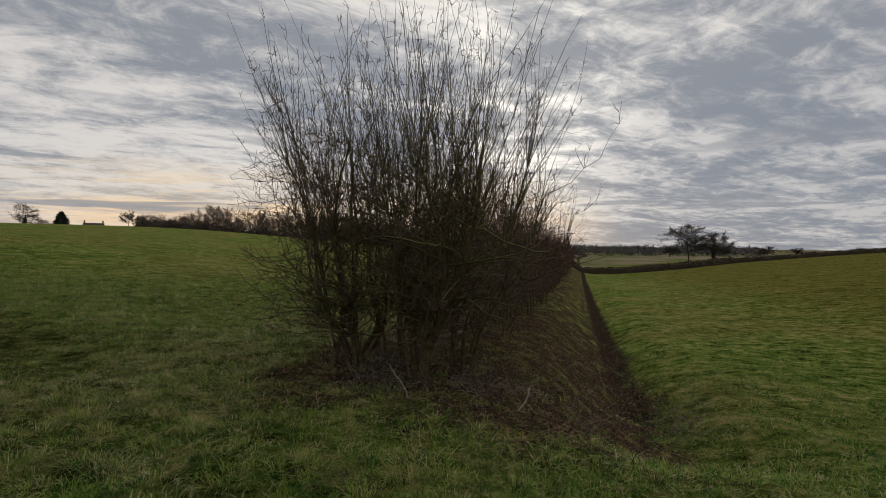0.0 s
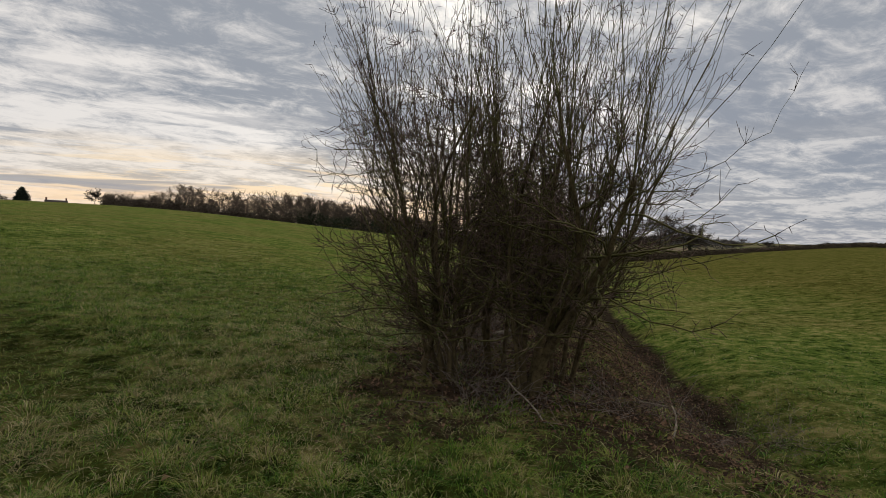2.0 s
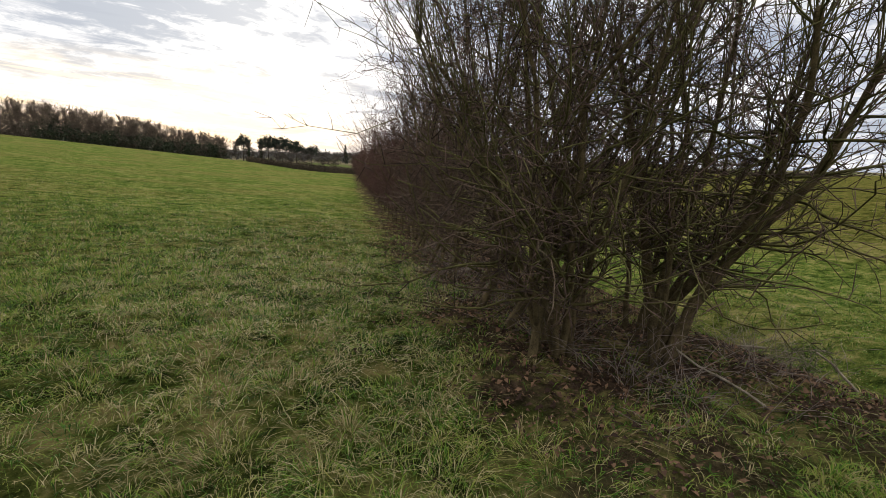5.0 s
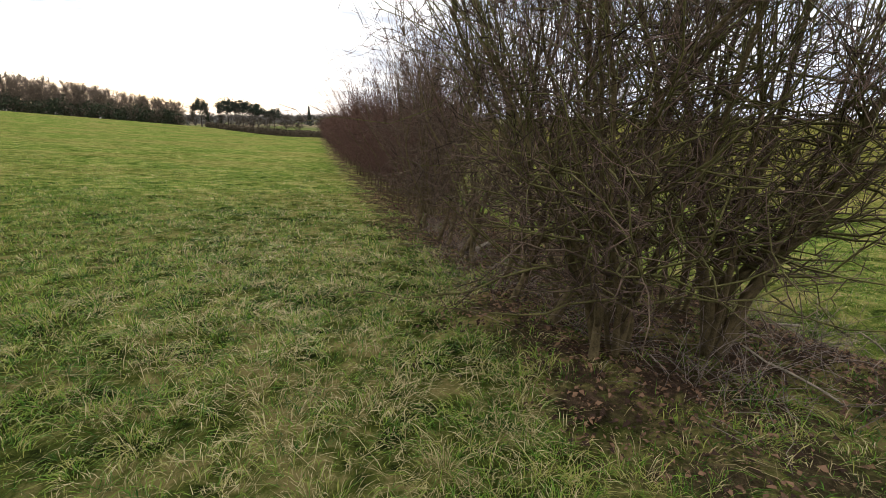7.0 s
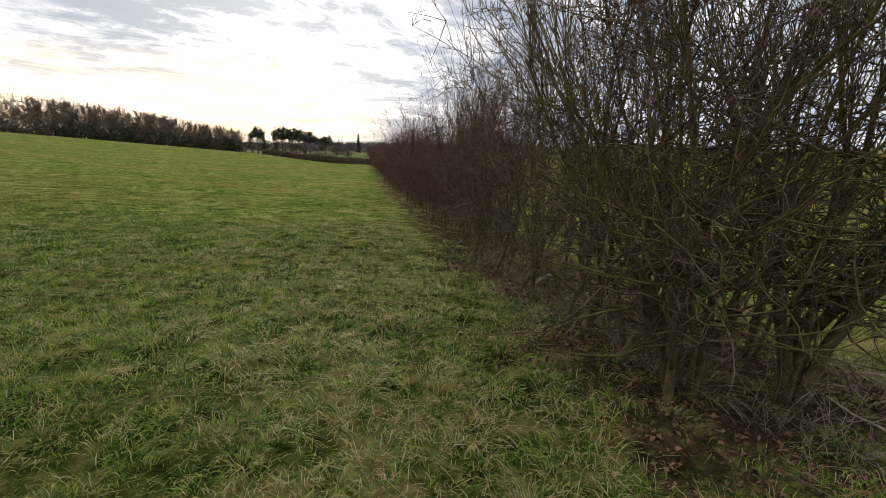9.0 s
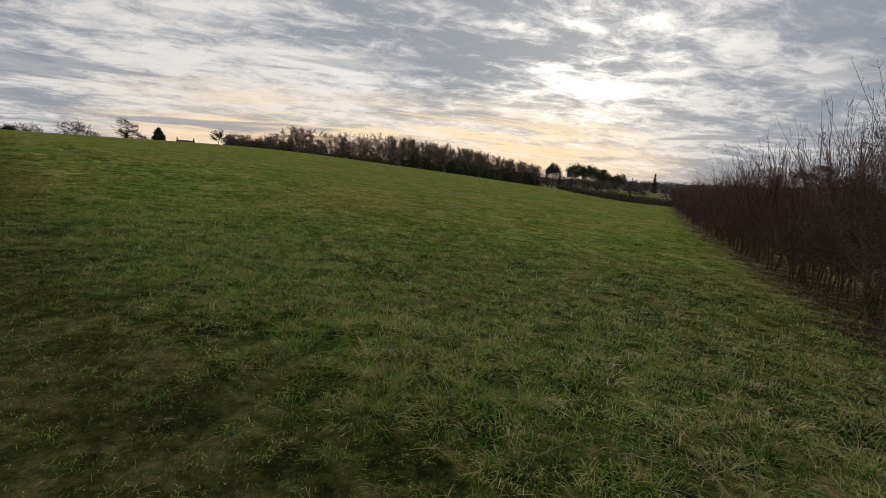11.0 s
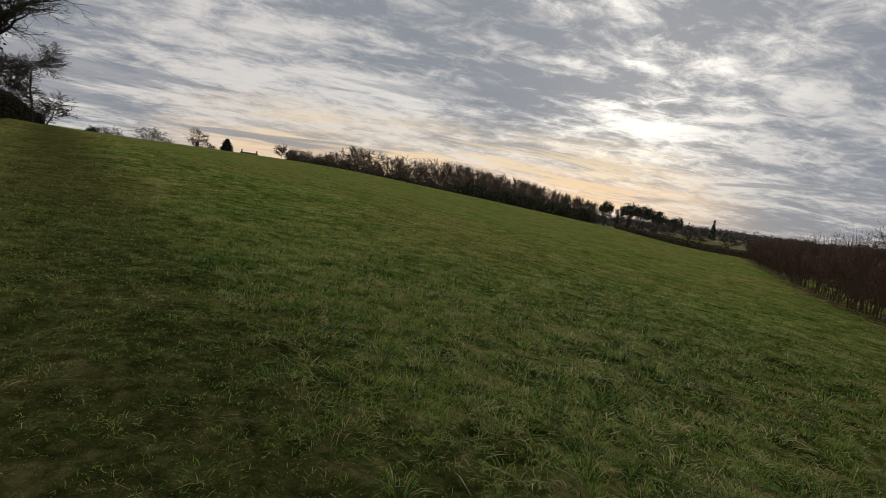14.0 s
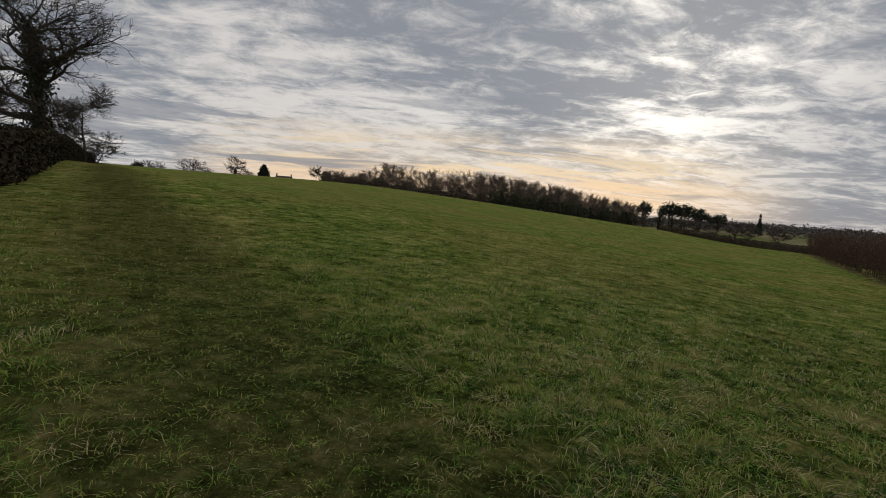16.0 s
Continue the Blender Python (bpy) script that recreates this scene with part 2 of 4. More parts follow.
# valley trees: the haze is mixed into their colour
HAZY = two_tone("distant_trees", (0.055, 0.054, 0.050), (0.115, 0.105, 0.092), 0.05)
THICKET = two_tone("bare_thicket", (0.045, 0.036, 0.027), (0.11, 0.086, 0.065), 0.4, per_piece=0.4)
FIELD_HEDGE = two_tone("trimmed_hedge", (0.026, 0.022, 0.014), (0.085, 0.066, 0.044), 0.9, per_piece=0.5)


def blade_material(name, *stops, scale=0.9):
    """Thin blades that let some light through; colour varies blade by blade and in patches."""
    m, nt, b = material(name, 0.6)
    r = node(nt, "ShaderNodeNewGeometry").outputs["Random Per Island"]
    p = place_of(nt)
    f = maths(nt, "ADD", maths(nt, "MULTIPLY", r, 0.20), maths(nt, "ADD", maths(nt, "MULTIPLY", noise_of(nt, p, scale, 4, 0.7), 0.74), maths(nt, "MULTIPLY", noise_of(nt, p, scale * 0.15, 3), 0.06)))
    col = ramp(nt, f, *stops)
    nt.links.new(col, b.inputs["Base Color"])
    thin = node(nt, "ShaderNodeBsdfTranslucent", {0: col})
    mix = node(nt, "ShaderNodeMixShader", {0: 0.3, 1: b.outputs[0], 2: thin.outputs[0]})
    nt.links.new(mix.outputs[0], nt.nodes["Material Output"].inputs[0])
    return m


GRASS = blade_material("grass_blades", (0.38, (0.013, 0.040, 0.005)), (0.46, (0.062, 0.140, 0.016)), (0.53, (0.150, 0.225, 0.030)), (0.60, (0.215, 0.215, 0.055)), (0.69, (0.32, 0.275, 0.125)), scale=3.6)
STRAW = blade_material("dry_grass_blades", (0.25, (0.14, 0.11, 0.050)), (0.50, (0.30, 0.25, 0.13)), (0.72, (0.50, 0.43, 0.26)))
LEAF = two_tone("dead_leaves", (0.026, 0.015, 0.010), (0.135, 0.080, 0.047), 3.0, 0.8, per_piece=0.8)


# ---- ground ----
def sstep(x, lo, hi):
    t = np.clip((np.asarray(x, float) - lo) / (hi - lo), 0, 1)
    return t * t * (3 - 2 * t)


def hedge_axes(x, y):
    dx, dy = np.asarray(x, float) - H0.x, np.asarray(y, float) - H0.y
    return dx * HD.x + dy * HD.y, dx * HN.x + dy * HN.y


def ripple(x, y):
    return 0.5 * np.sin(1.7 * x + 0.6 * y + 1) * np.sin(0.8 * y - 1.9 * x) + 0.3 * np.sin(4.1 * x - 2.2 * y) * np.sin(3.3 * y + 1.4 * x + 2)


def land(x, y):
    """Height of the ground: a pasture that climbs to a crest on one side of the hedge, a bank and ditch, a lower field beyond it."""
    x, y = np.asarray(x, float), np.asarray(y, float)
    u, s = hedge_axes(x, y)
    uc = np.maximum(u, -9.0)
    along = -0.34 - 2.0 * (1 - np.exp(-np.minimum(uc, 300) / 35))
    w = np.maximum(-s, 0)
    off = 16 * sstep(u, 15, 110)
    soft = np.log1p(np.exp(np.clip((w - off) / 5, -40, 40))) * 5 - np.log1p(np.exp(np.clip(-off / 5, -40, 40))) * 5
    left = soft * (0.060 + 0.035 * sstep(u, 0, 20)) * sstep(w, -3, 4)
    # the foot of the hedge stands a little proud of the bare end
    left = left + 0.20 * sstep(w, 0.6, 2.0) * sstep(u, -1.8, 0.4) * (1 - sstep(u, 10, 40))
    r = np.hypot(x + 4, y - 4)
    # the climb eases to one side along the crest
    turn = np.degrees(np.arctan2(-(x + 4), np.maximum(y - 4, -3 * np.abs(x + 4) - 1)))
    left = np.where(w > 0, left * (1 - 0.35 * sstep(turn, 22, 56) * sstep(r, 25, 110)), 0)
    t = np.maximum(s, 0)
    near = sstep(u, -2.5, 1.5)
    bank = -1.2 * sstep(t, 0.5, 2.9) * near - 0.05 * np.minimum(t, 8) * (1 - near)
    trench = -0.28 * np.exp(-((t - 3.05 - 0.14 * np.sin(0.9 * u) - 0.08 * np.sin(2.3 * u)) / 0.46) ** 2) * sstep(u, 2.6, 4.2)
    ease = 1 - 0.55 * sstep(-turn, 42, 57) * sstep(r, 30, 110)
    rise = 0.42 * sstep(t, 3.3, 5.2) * near + 0.090 * ease * np.maximum(t - 8, 0) * (1 - np.exp(-np.maximum(t - 8, 0) / 6)) * near
    right = np.where(s > 0, bank + trench + rise - 1.0 * sstep(u, 20, 110) * sstep(t, 1, 6), 0)
    z = along + left + right
    fall = np.maximum(r - 165, 0)
    z = z - 0.0009 * np.minimum(fall, 70) ** 2 - 0.05 * np.clip(fall - 70, 0, 120)
    base = -7 + 0.012 * np.clip(r - 250, 0, 900) + 5 * np.sin(x / 260 + 1.0) * np.sin(y / 330) * sstep(r, 280, 600)
    z = z + (base - z) * sstep(r, 200, 330)
    return z + 0.045 * ripple(x, y) * (1 - sstep(r, 12, 36))


def link(name, verts, faces, mat, parent=None, smooth_it=False):
    me = bpy.data.meshes.new(name)
    me.from_pydata(verts, [], faces)
    me.materials.append(mat)
    if smooth_it:
        me.shade_smooth()
    ob = new(name, me)
    if parent:
        ob.parent = parent
    return ob


def from_arrays(name, v, f, mat, parent=None, smooth_it=False):
    """One mesh from an array of vertices and one of triangles or quads."""
    me = bpy.data.meshes.new(name)
    v, f = np.asarray(v, np.float32), np.asarray(f, np.int32)
    k = f.shape[1]
    me.vertices.add(len(v))
    me.vertices.foreach_set("co", v.ravel())
    me.loops.add(f.size)
    me.loops.foreach_set("vertex_index", f.ravel())
    me.polygons.add(len(f))
    me.polygons.foreach_set("loop_start", np.arange(0, f.size, k, dtype=np.int32))
    me.update(calc_edges=True)
    me.materials.append(mat)
    if smooth_it:
        me.shade_smooth()
    ob = new(name, me)
    if parent:
        ob.parent = parent
    return ob


def build_ground():
    cx, cy = 0.6, 8.8
    radii = np.concatenate([np.arange(0.12, 26, 0.18), 26 * np.exp(np.linspace(0, math.log(4500 / 26), 110))[1:]])
    n = 320
    a = np.linspace(0, 2 * np.pi, n, endpoint=False)
    x = cx + radii[:, None] * np.sin(a)
    y = cy + radii[:, None] * np.cos(a)
    z = land(x, y)
    v = np.concatenate([[[cx, cy, float(land(cx, cy))]], np.stack([x, y, z], -1).reshape(-1, 3)])
    i, j = np.meshgrid(np.arange(len(radii) - 1), np.arange(n), indexing="ij")
    q = lambda ii, jj: 1 + ii * n + jj % n
    quads = np.stack([q(i, j), q(i + 1, j), q(i + 1, j + 1), q(i, j + 1)], -1).reshape(-1, 4)[:, ::-1]
    quads = np.concatenate([quads, np.stack([q(0, np.arange(2, n + 1, 2)), q(0, np.arange(1, n, 2)), q(0, np.arange(0, n, 2)), np.zeros(n // 2, int)], -1)])
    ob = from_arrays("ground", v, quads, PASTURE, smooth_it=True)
    tagged(ob, "rough winter pasture with tufts and a leafy bank", "ground", kind="structure")


build_ground()


# ---- branching plants ----
def tubes(segs, sides=3):
    """Vertices and quads of tapered rods. segs: rows of x0 y0 z0 x1 y1 z1 r0 r1."""
    s = np.asarray(segs, float)
    p0, p1, r0, r1 = s[:, :3], s[:, 3:6], s[:, 6:7], s[:, 7:8]
    d = p1 - p0
    d /= np.linalg.norm(d, axis=1, keepdims=True) + 1e-9
    ref = np.where(np.abs(d[:, 2:3]) > 0.9, [[1.0, 0, 0]], [[0, 0, 1.0]])
    a = np.cross(d, ref)
    a /= np.linalg.norm(a, axis=1, keepdims=True)
    b = np.cross(d, a)
    rings = []
    for k in range(sides):
        w = 2 * np.pi * k / sides
        o = np.cos(w) * a + np.sin(w) * b
        rings += [p0 + r0 * o, p1 + r1 * o]
    v = np.stack(rings, 1).reshape(-1, 3)
    base = np.arange(len(s))[:, None] * (2 * sides)
    f = np.concatenate([base + np.array([[2 * k, 2 * ((k + 1) % sides), 2 * ((k + 1) % sides) + 1, 2 * k + 1]]) for k in range(sides)])
    return v, f


def rod(segs, sides=8):
    """One closed tapered tube along a chain of segments."""
    s = np.asarray(segs, float)
    mid = np.concatenate([s[:1, :3], s[:, 3:6]])
    rad = np.concatenate([s[:1, 6], s[:, 7]])
    d = np.gradient(mid, axis=0)
    d /= np.linalg.norm(d, axis=1, keepdims=True) + 1e-9
    ref = np.array([0.31, 0.95, 0.05]) if abs(d[0, 2]) > 0.6 else np.array([0.05, 0.1, 1.0])
    a = np.cross(d, ref)
    a /= np.linalg.norm(a, axis=1, keepdims=True) + 1e-9
    b = np.cross(d, a)
    w = 2 * np.pi * np.arange(sides) / sides
    lump = 1 + 0.10 * np.sin(np.arange(len(mid))[:, None] * 2.3 + 2 * w[None]) + 0.06 * np.sin(np.arange(len(mid))[:, None] * 4.1 - 3 * w[None])
    ring = mid[:, None] + (rad[:, None] * lump)[..., None] * (np.cos(w)[None, :, None] * a[:, None] + np.sin(w)[None, :, None] * b[:, None])
    n = len(mid)
    v = np.concatenate([ring.reshape(-1, 3), mid[:1], mid[-1:]])
    f = [(i * sides + k, i * sides + (k + 1) % sides, (i + 1) * sides + (k + 1) % sides, (i + 1) * sides + k) for i in range(n - 1) for k in range(sides)]
    f += [(n * sides, 2 * k + 2 if k < sides // 2 - 1 else 0, 2 * k + 1, 2 * k) for k in range(sides // 2)]
    t = (n - 1) * sides
    f += [(n * sides + 1, t + 2 * k, t + 2 * k + 1, t + (2 * k + 2) % sides) for k in range(sides // 2)]
    return v, np.array(f)


def unit(v):
    return v / (np.linalg.norm(v) + 1e-9)


def limb(rng, out, p, d, length, r, steps, wander, up=0.0, taper=0.55):
    """One crooked limb added to out; gives points and directions along it."""
    pts = []
    step = length / steps
    for k in range(steps):
        d = unit(d + rng.normal(0, wander, 3) + np.array([0, 0, up]))
        q = p + d * step
        r1 = r * (1 - (1 - taper) / steps / (1 - (1 - taper) * k / steps))
        out.append((*p, *q, r, r1))
        p, r = q, r1
        pts.append((p, d, r))
    return pts


def shrub_segments(rng, stems, height, dens, rough_twig, tip, bushy=1.0, shoots=1.0, bole=None, reach=1.0, low=3):
    """Stems cut back long ago to knuckles, crooked side branches with their twigs, and the thin upright shoots of a bare
    hedge shrub that stands at the origin. stems: rows of foot x, foot y, lean x, lean y, radius. bole: height, lean x, lean y
    and radius of one foot from which all the stems fork."""
    trunks, branches, twig = [], [], []
    up = np.array([0, 0, 1.0])

    def sprays(points, rate, lo, hi, lift):
        for q, d, r in points:
            for _ in range(int(rng.poisson(rate))):
                t = unit(d * 0.7 + rng.normal(0, 0.6, 3) + up * lift)
                tp = limb(rng, twig, q, t, rng.uniform(lo, hi), max(min(r * 0.6, tip * 1.6), tip), rough_twig, 0.32, 0.05, 0.5)
                if dens > 1 and rng.random() < 0.7:
                    q2, d2, r2 = tp[0]
                    limb(rng, twig, q2, unit(d2 + rng.normal(0, 0.8, 3) + up * lift), rng.uniform(lo, hi) * 0.5, tip, 1, 0.1, 0, 0.6)

    size = height / 5.5
    fork = []
    if bole:
        trunk = []
        fork = limb(rng, trunk, np.array([0, 0, -0.12]), unit(np.array([bole[1], bole[2], 1.0])), bole[0], bole[3], 5, 0.10, 0.04, 0.72)
        trunks.append(trunk)
    for x, y, lx, ly, rad in stems:
        trunk = []
        if fork:
            start = fork[int(rng.integers(2, 5))][0]
            foot = limb(rng, trunk, start, unit(np.array([0.8 * lx, 0.8 * ly, 1.0])), 0.5 * size, rad * 1.15, 3, 0.12, 0.02, 0.88)
        else:
            foot = limb(rng, trunk, np.array([x, y, -0.12]), unit(np.array([0.35 * lx, 0.35 * ly, 1.0])), 0.75 * size, rad * 1.12, 3, 0.05, 0.02, 0.88)
        pts = foot + limb(rng, trunk, foot[-1][0], unit(np.array([lx, ly, 1.0])), height * rng.uniform(0.40, 0.54), rad, 9, 0.12, 0.05 if math.hypot(lx, ly) < 0.45 else 0.085, 0.42)
        q, d, r = pts[-1]
        for swell in (1.55, 1.5, 0.7):
            p = q + d * 0.045
            trunk.append((*q, *p, trunk[-1][7], r * swell))
            q = p
        trunks.append(trunk)
        for n, (q, dd, r) in enumerate(pts):
            if n >= low:
                for _ in range(int(rng.poisson(2.1 * bushy))):
                    a = rng.uniform(0, 2 * np.pi)
                    b = unit(np.array([math.cos(a), math.sin(a), 0]) + up * rng.uniform(-0.45, 0.65) + dd * 0.3)
                    branch = []
                    bp = limb(rng, branch, q, b, rng.uniform(0.5, 1.65) * size * reach, max(min(r * 0.45, 0.0125), tip * 1.5), 7, 0.30, 0.06, 0.35)
                    branches.append(branch)
                    sprays(bp[1:], dens, 0.07, 0.34, 0.08)
            if n >= 6:
                crowd = 5.0 if n == len(pts) - 1 else 0.9
                for _ in range(int(rng.poisson(crowd * shoots))):
                    b = unit(dd * 0.7 + up * 0.65 + rng.normal(0, 0.27, 3) * np.array([1, 1, 0.3]))
                    rest = max(height - q[2], 0.7) * rng.uniform(0.5, 1.05)
                    branch = []
                    bp = limb(rng, branch, q, b, rest, min(max(r * 0.42, tip * 1.6), 0.0074), 7, 0.075, 0.02, 0.32)
                    branches.append(branch)
                    sprays(bp, dens * 0.7, 0.04, 0.20, 0.30)
    return trunks, branches, twig


def make_shrub(seed, label, stems, height, dens, rough_twig=2, tip=0.0034, bushy=1.0, mats=(BARK, MOSSY, TWIG), split=True, shoots=1.0, single=0, bole=None, reach=1.0, low=3):
    """single: how many of the stoutest branches are pieces of their own; the rest stay joined."""
    rng = np.random.default_rng(seed)
    trunks, branches, twig = shrub_segments(rng, stems, height, dens, rough_twig, tip, bushy, shoots, bole, reach, low)
    branches.sort(key=lambda b: -b[0][6])
    top = tagged(new("hedge_shrub"), label, "shrub", "shrubs of the hedge")
    if split:
        for t in trunks:
            from_arrays("stem", *rod(t, 8), mats[0], top, True)
    else:
        tagged(from_arrays("stem", *tubes(sum(trunks, []), 4), mats[0], top, True), kind="stuff")
    for b in branches[:single]:
        from_arrays("branch", *rod(b, 4), mats[1], top, True)
    tagged(from_arrays("branch_mass", *tubes(sum(branches[single:], []), 3), mats[1], top, True), kind="stuff")
    tagged(from_arrays("twig_mass", *tubes(twig, 3), mats[2], top), kind="stuff")
    return top


def on_land(x, y, sink=0.03):
    return float(land(x, y)) - sink


def hedge_place(u, s):
    p = H0 + HD * u + HN * s
    return p.x, p.y


def random_stems(rng, count, foot, lean, radius):
    return [(rng.normal(0, foot), rng.normal(0, foot), np.clip(rng.normal(0, lean), -0.5, 0.5), np.clip(rng.normal(0, lean), -0.5, 0.5), rng.uniform(0.6, 1.2) * radius) for _ in range(count)]


def build_hedge():
    rng = np.random.default_rng(11)
    # the shrubs at the hedge's open end, which fan out wide; one leans far over the ditch on two thick stems
    leaning = make_shrub(1, "leaning thorn shrub with two thick mossy stems over the ditch",
                         [(0.0, 0.0, -0.14, 0.08, 0.050), (0.05, -0.03, 0.60, -0.38, 0.056), (0.03, 0.02, 0.42, -0.16, 0.046), (0.04, 0.0, 0.20, -0.52, 0.028), (0.06, 0.05, 0.70, 0.10, 0.030),
                          (-0.05, -0.02, -0.34, -0.42, 0.024), (0.0, 0.0, 0.12, -0.10, 0.032)], 5.2, 1.7, bushy=1.7, shoots=1.7, single=80, reach=1.15, low=3)
    upright = make_shrub(2, "tall bare thorn shrub with straight upright shoots and mossy stems",
                         [(0.0, 0.0, -0.05, 0.0, 0.036), (-0.26, 0.12, -0.30, 0.05, 0.030), (0.18, -0.10, 0.20, -0.06, 0.030), (0.05, 0.0, -0.12, -0.12, 0.028)], 5.8, 1.3, bushy=0.95, shoots=1.4, single=40, reach=1.1, low=3)
    fanned = make_shrub(3, "low spreading thorn shrub with tangled twigs down to the grass",
                        [(0.0, 0.0, -0.22, -0.10, 0.034), (-0.08, 0.1, -0.66, 0.02, 0.029), (0.1, 0.0, 0.04, -0.36, 0.028), (0.05, 0.2, -0.48, 0.30, 0.026), (-0.05, -0.05, -0.48, -0.30, 0.026), (0.0, 0.05, -0.85, -0.1, 0.020)], 4.8, 1.7,
                        bushy=1.55, shoots=1.4, single=60, reach=1.2, low=2)
    beside = make_shrub(4, "thin upright thorn shrub on the brink of the ditch",
                        [(0.0, 0.0, 0.22, -0.14, 0.031), (0.15, 0.1, 0.52, 0.06, 0.028), (-0.1, 0.1, 0.04, 0.04, 0.028), (0.1, 0.0, 0.40, -0.22, 0.024)], 5.4, 1.5, bushy=1.35, shoots=1.5, single=30, reach=1.2, low=3)
    for ob, x, y in ((leaning, -0.36, 6.93), (upright, -0.66, 8.05), (fanned, -1.26, 7.17), (beside, 0.30, 7.75)):
        ob.matrix_basis = pose(x, y, on_land(x, y))
    kinds = []
    for k in range(6):
        foot = (rng.uniform(0.6, 1.0), rng.uniform(0.2, 0.55), rng.uniform(-0.25, 0.25), rng.uniform(0.042, 0.056))
        kinds.append(make_shrub(20 + k, "bare thorn shrub forking low over a leaning foot, brown twigs", random_stems(rng, 4, 0.0, 0.30, 0.021), 5.0, 1.2, bushy=0.82, shoots=0.72,
                                mats=(BARK, BROWN, TWIG), single=24, bole=foot, low=1))
    # their feet stand along the pasture side and lean in over the bank
    inward = math.degrees(math.atan2(HN.y, HN.x))
    first = [(-0.25, -1.62), (0.55, -1.60), (1.35, -1.66), (1.5, -0.3), (2.1, -1.5), (2.7, -0.2)]
    for ob, (u, s) in zip(kinds, first):
        x, y = hedge_place(u, s)
        ob.matrix_basis = pose(x, y, on_land(x, y), 0, 0, inward + rng.uniform(-30, 30))
    u, n = 3.0, 0
    while u < 9:
        x, y = hedge_place(u, rng.uniform(-1.75, -1.3) if n % 3 < 2 else rng.uniform(-0.6, 0.2))
        copy_thing(kinds[int(rng.integers(6))], pose(x, y, on_land(x, y), 0, 0, inward + rng.uniform(-40, 40))).scale = [rng.uniform(0.92, 1.04) * (1.03 - 0.02 * u)] * 3
        u += rng.uniform(0.38, 0.58)
        n += 1
    for lo, hi, gap, kind in (
        (9, 36, 0.62, dict(label="bare hedge shrub with brown twigs along the field edge", count=3, shoots=1.5, dens=1.1, tip=0.0056, bushy=1.35, split=True, mats=(BARK, FAR_TWIG, FAR_TWIG))),
        (36, HEDGE_LENGTH, 0.95, dict(label="distant bare hedge shrub with reddish-brown twigs", count=3, shoots=1.3, dens=0.6, tip=0.013, bushy=0.7, split=False, mats=(BARK, FAR_TWIG, FAR_TWIG)))):
        count, u = kind.pop("count"), lo
        some = [make_shrub(60 + int(lo) + k, kind["label"], random_stems(rng, count, 0.16, 0.26, 0.034), 4.7, kind["dens"], 1, kind["tip"], kind["bushy"], kind["mats"], kind["split"], kind["shoots"]) for k in range(4)]
        n = 0
        while u < hi:
            x, y = hedge_place(u, rng.uniform(-1.2, 0.2))
            m = pose(x, y, on_land(x, y), 0, 0, rng.uniform(0, 360))
            if n < len(some):
                some[n].matrix_basis = m
            else:
                copy_thing(some[int(rng.integers(4))], m).scale = [rng.uniform(0.85, 1.05)] * 3
            n += 1
            u += gap * rng.uniform(0.75, 1.25)


build_hedge()


# ---- far trees, woods and the house on the crest ----
def set_out(az, distance):
    a = radians(az)
    x, y = EYE.x + distance * math.sin(a), EYE.y + distance * math.cos(a)
    return x, y, on_land(x, y, 0.1)


def top_at(az, distance, el):
    """Height above the ground of what reaches that elevation there."""
    return EYE.z + distance * math.tan(radians(el)) - set_out(az, distance)[2]


def tree_segments(rng, height, width, twig_r, depth=3, bole=0.28, girth=0.019):
    """Trunk, limbs and twigs of a bare broad-crowned tree at the origin, forking again and again."""
    trunk, limbs, twig = [], [], []
    up = np.array([0, 0, 1.0])

    def fork(p, d, length, r, level):
        last = level >= depth
        pts = limb(rng, limbs if level < 2 else twig, p, d, length, max(r, twig_r), 2 if last else 4 if level < 2 else 3, 0.32 if level > 1 else 0.27, 0.10, 0.5)
        if last:
            return
        for q, dd, r2 in pts[-3:]:
            for _ in range(2 if level < 2 or rng.random() < 0.6 else 1):
                fork(q, unit(dd * 0.75 + rng.normal(0, 0.55, 3) + up * 0.12), length * rng.uniform(0.48, 0.72), r2 * 0.62, level + 1)
        fork(pts[-1][0], unit(pts[-1][1] + rng.normal(0, 0.2, 3)), length * 0.6, pts[-1][2] * 0.8, level + 1)

    pts = limb(rng, trunk, np.array([0, 0, -0.4]), up, height * 0.74, height * girth, 10, 0.08, 0.1, 0.30)
    for n, (q, d, r) in enumerate(pts):
        if q[2] < height * bole:
            continue
        t = q[2] / height
        for _ in range(2 if n < 9 else 3):
            a = rng.uniform(0, 2 * np.pi)
            b = unit(np.array([math.cos(a), math.sin(a), 0]) + up * rng.uniform(0.15, 1.1) * (1 + 2.0 * (n == 9)))
            fork(q, b, width * 0.27 * math.sqrt(max(1 - ((t - 0.42) / 0.62) ** 2, 0.2)) * rng.uniform(0.75, 1.15), r * 0.6, 1)
    # bring the crown to the tree's height and width
    ends = np.array(limbs + twig)[:, 3:6]
    high, broad = height / ends[:, 2].max(), 0.5 * width / np.percentile(np.hypot(ends[:, 0], ends[:, 1]), 97)
    k = np.array([broad, broad, high, broad, broad, high, 1, 1])
    return tuple([tuple(np.array(row) * k) for row in rows] for rows in (trunk, limbs, twig))


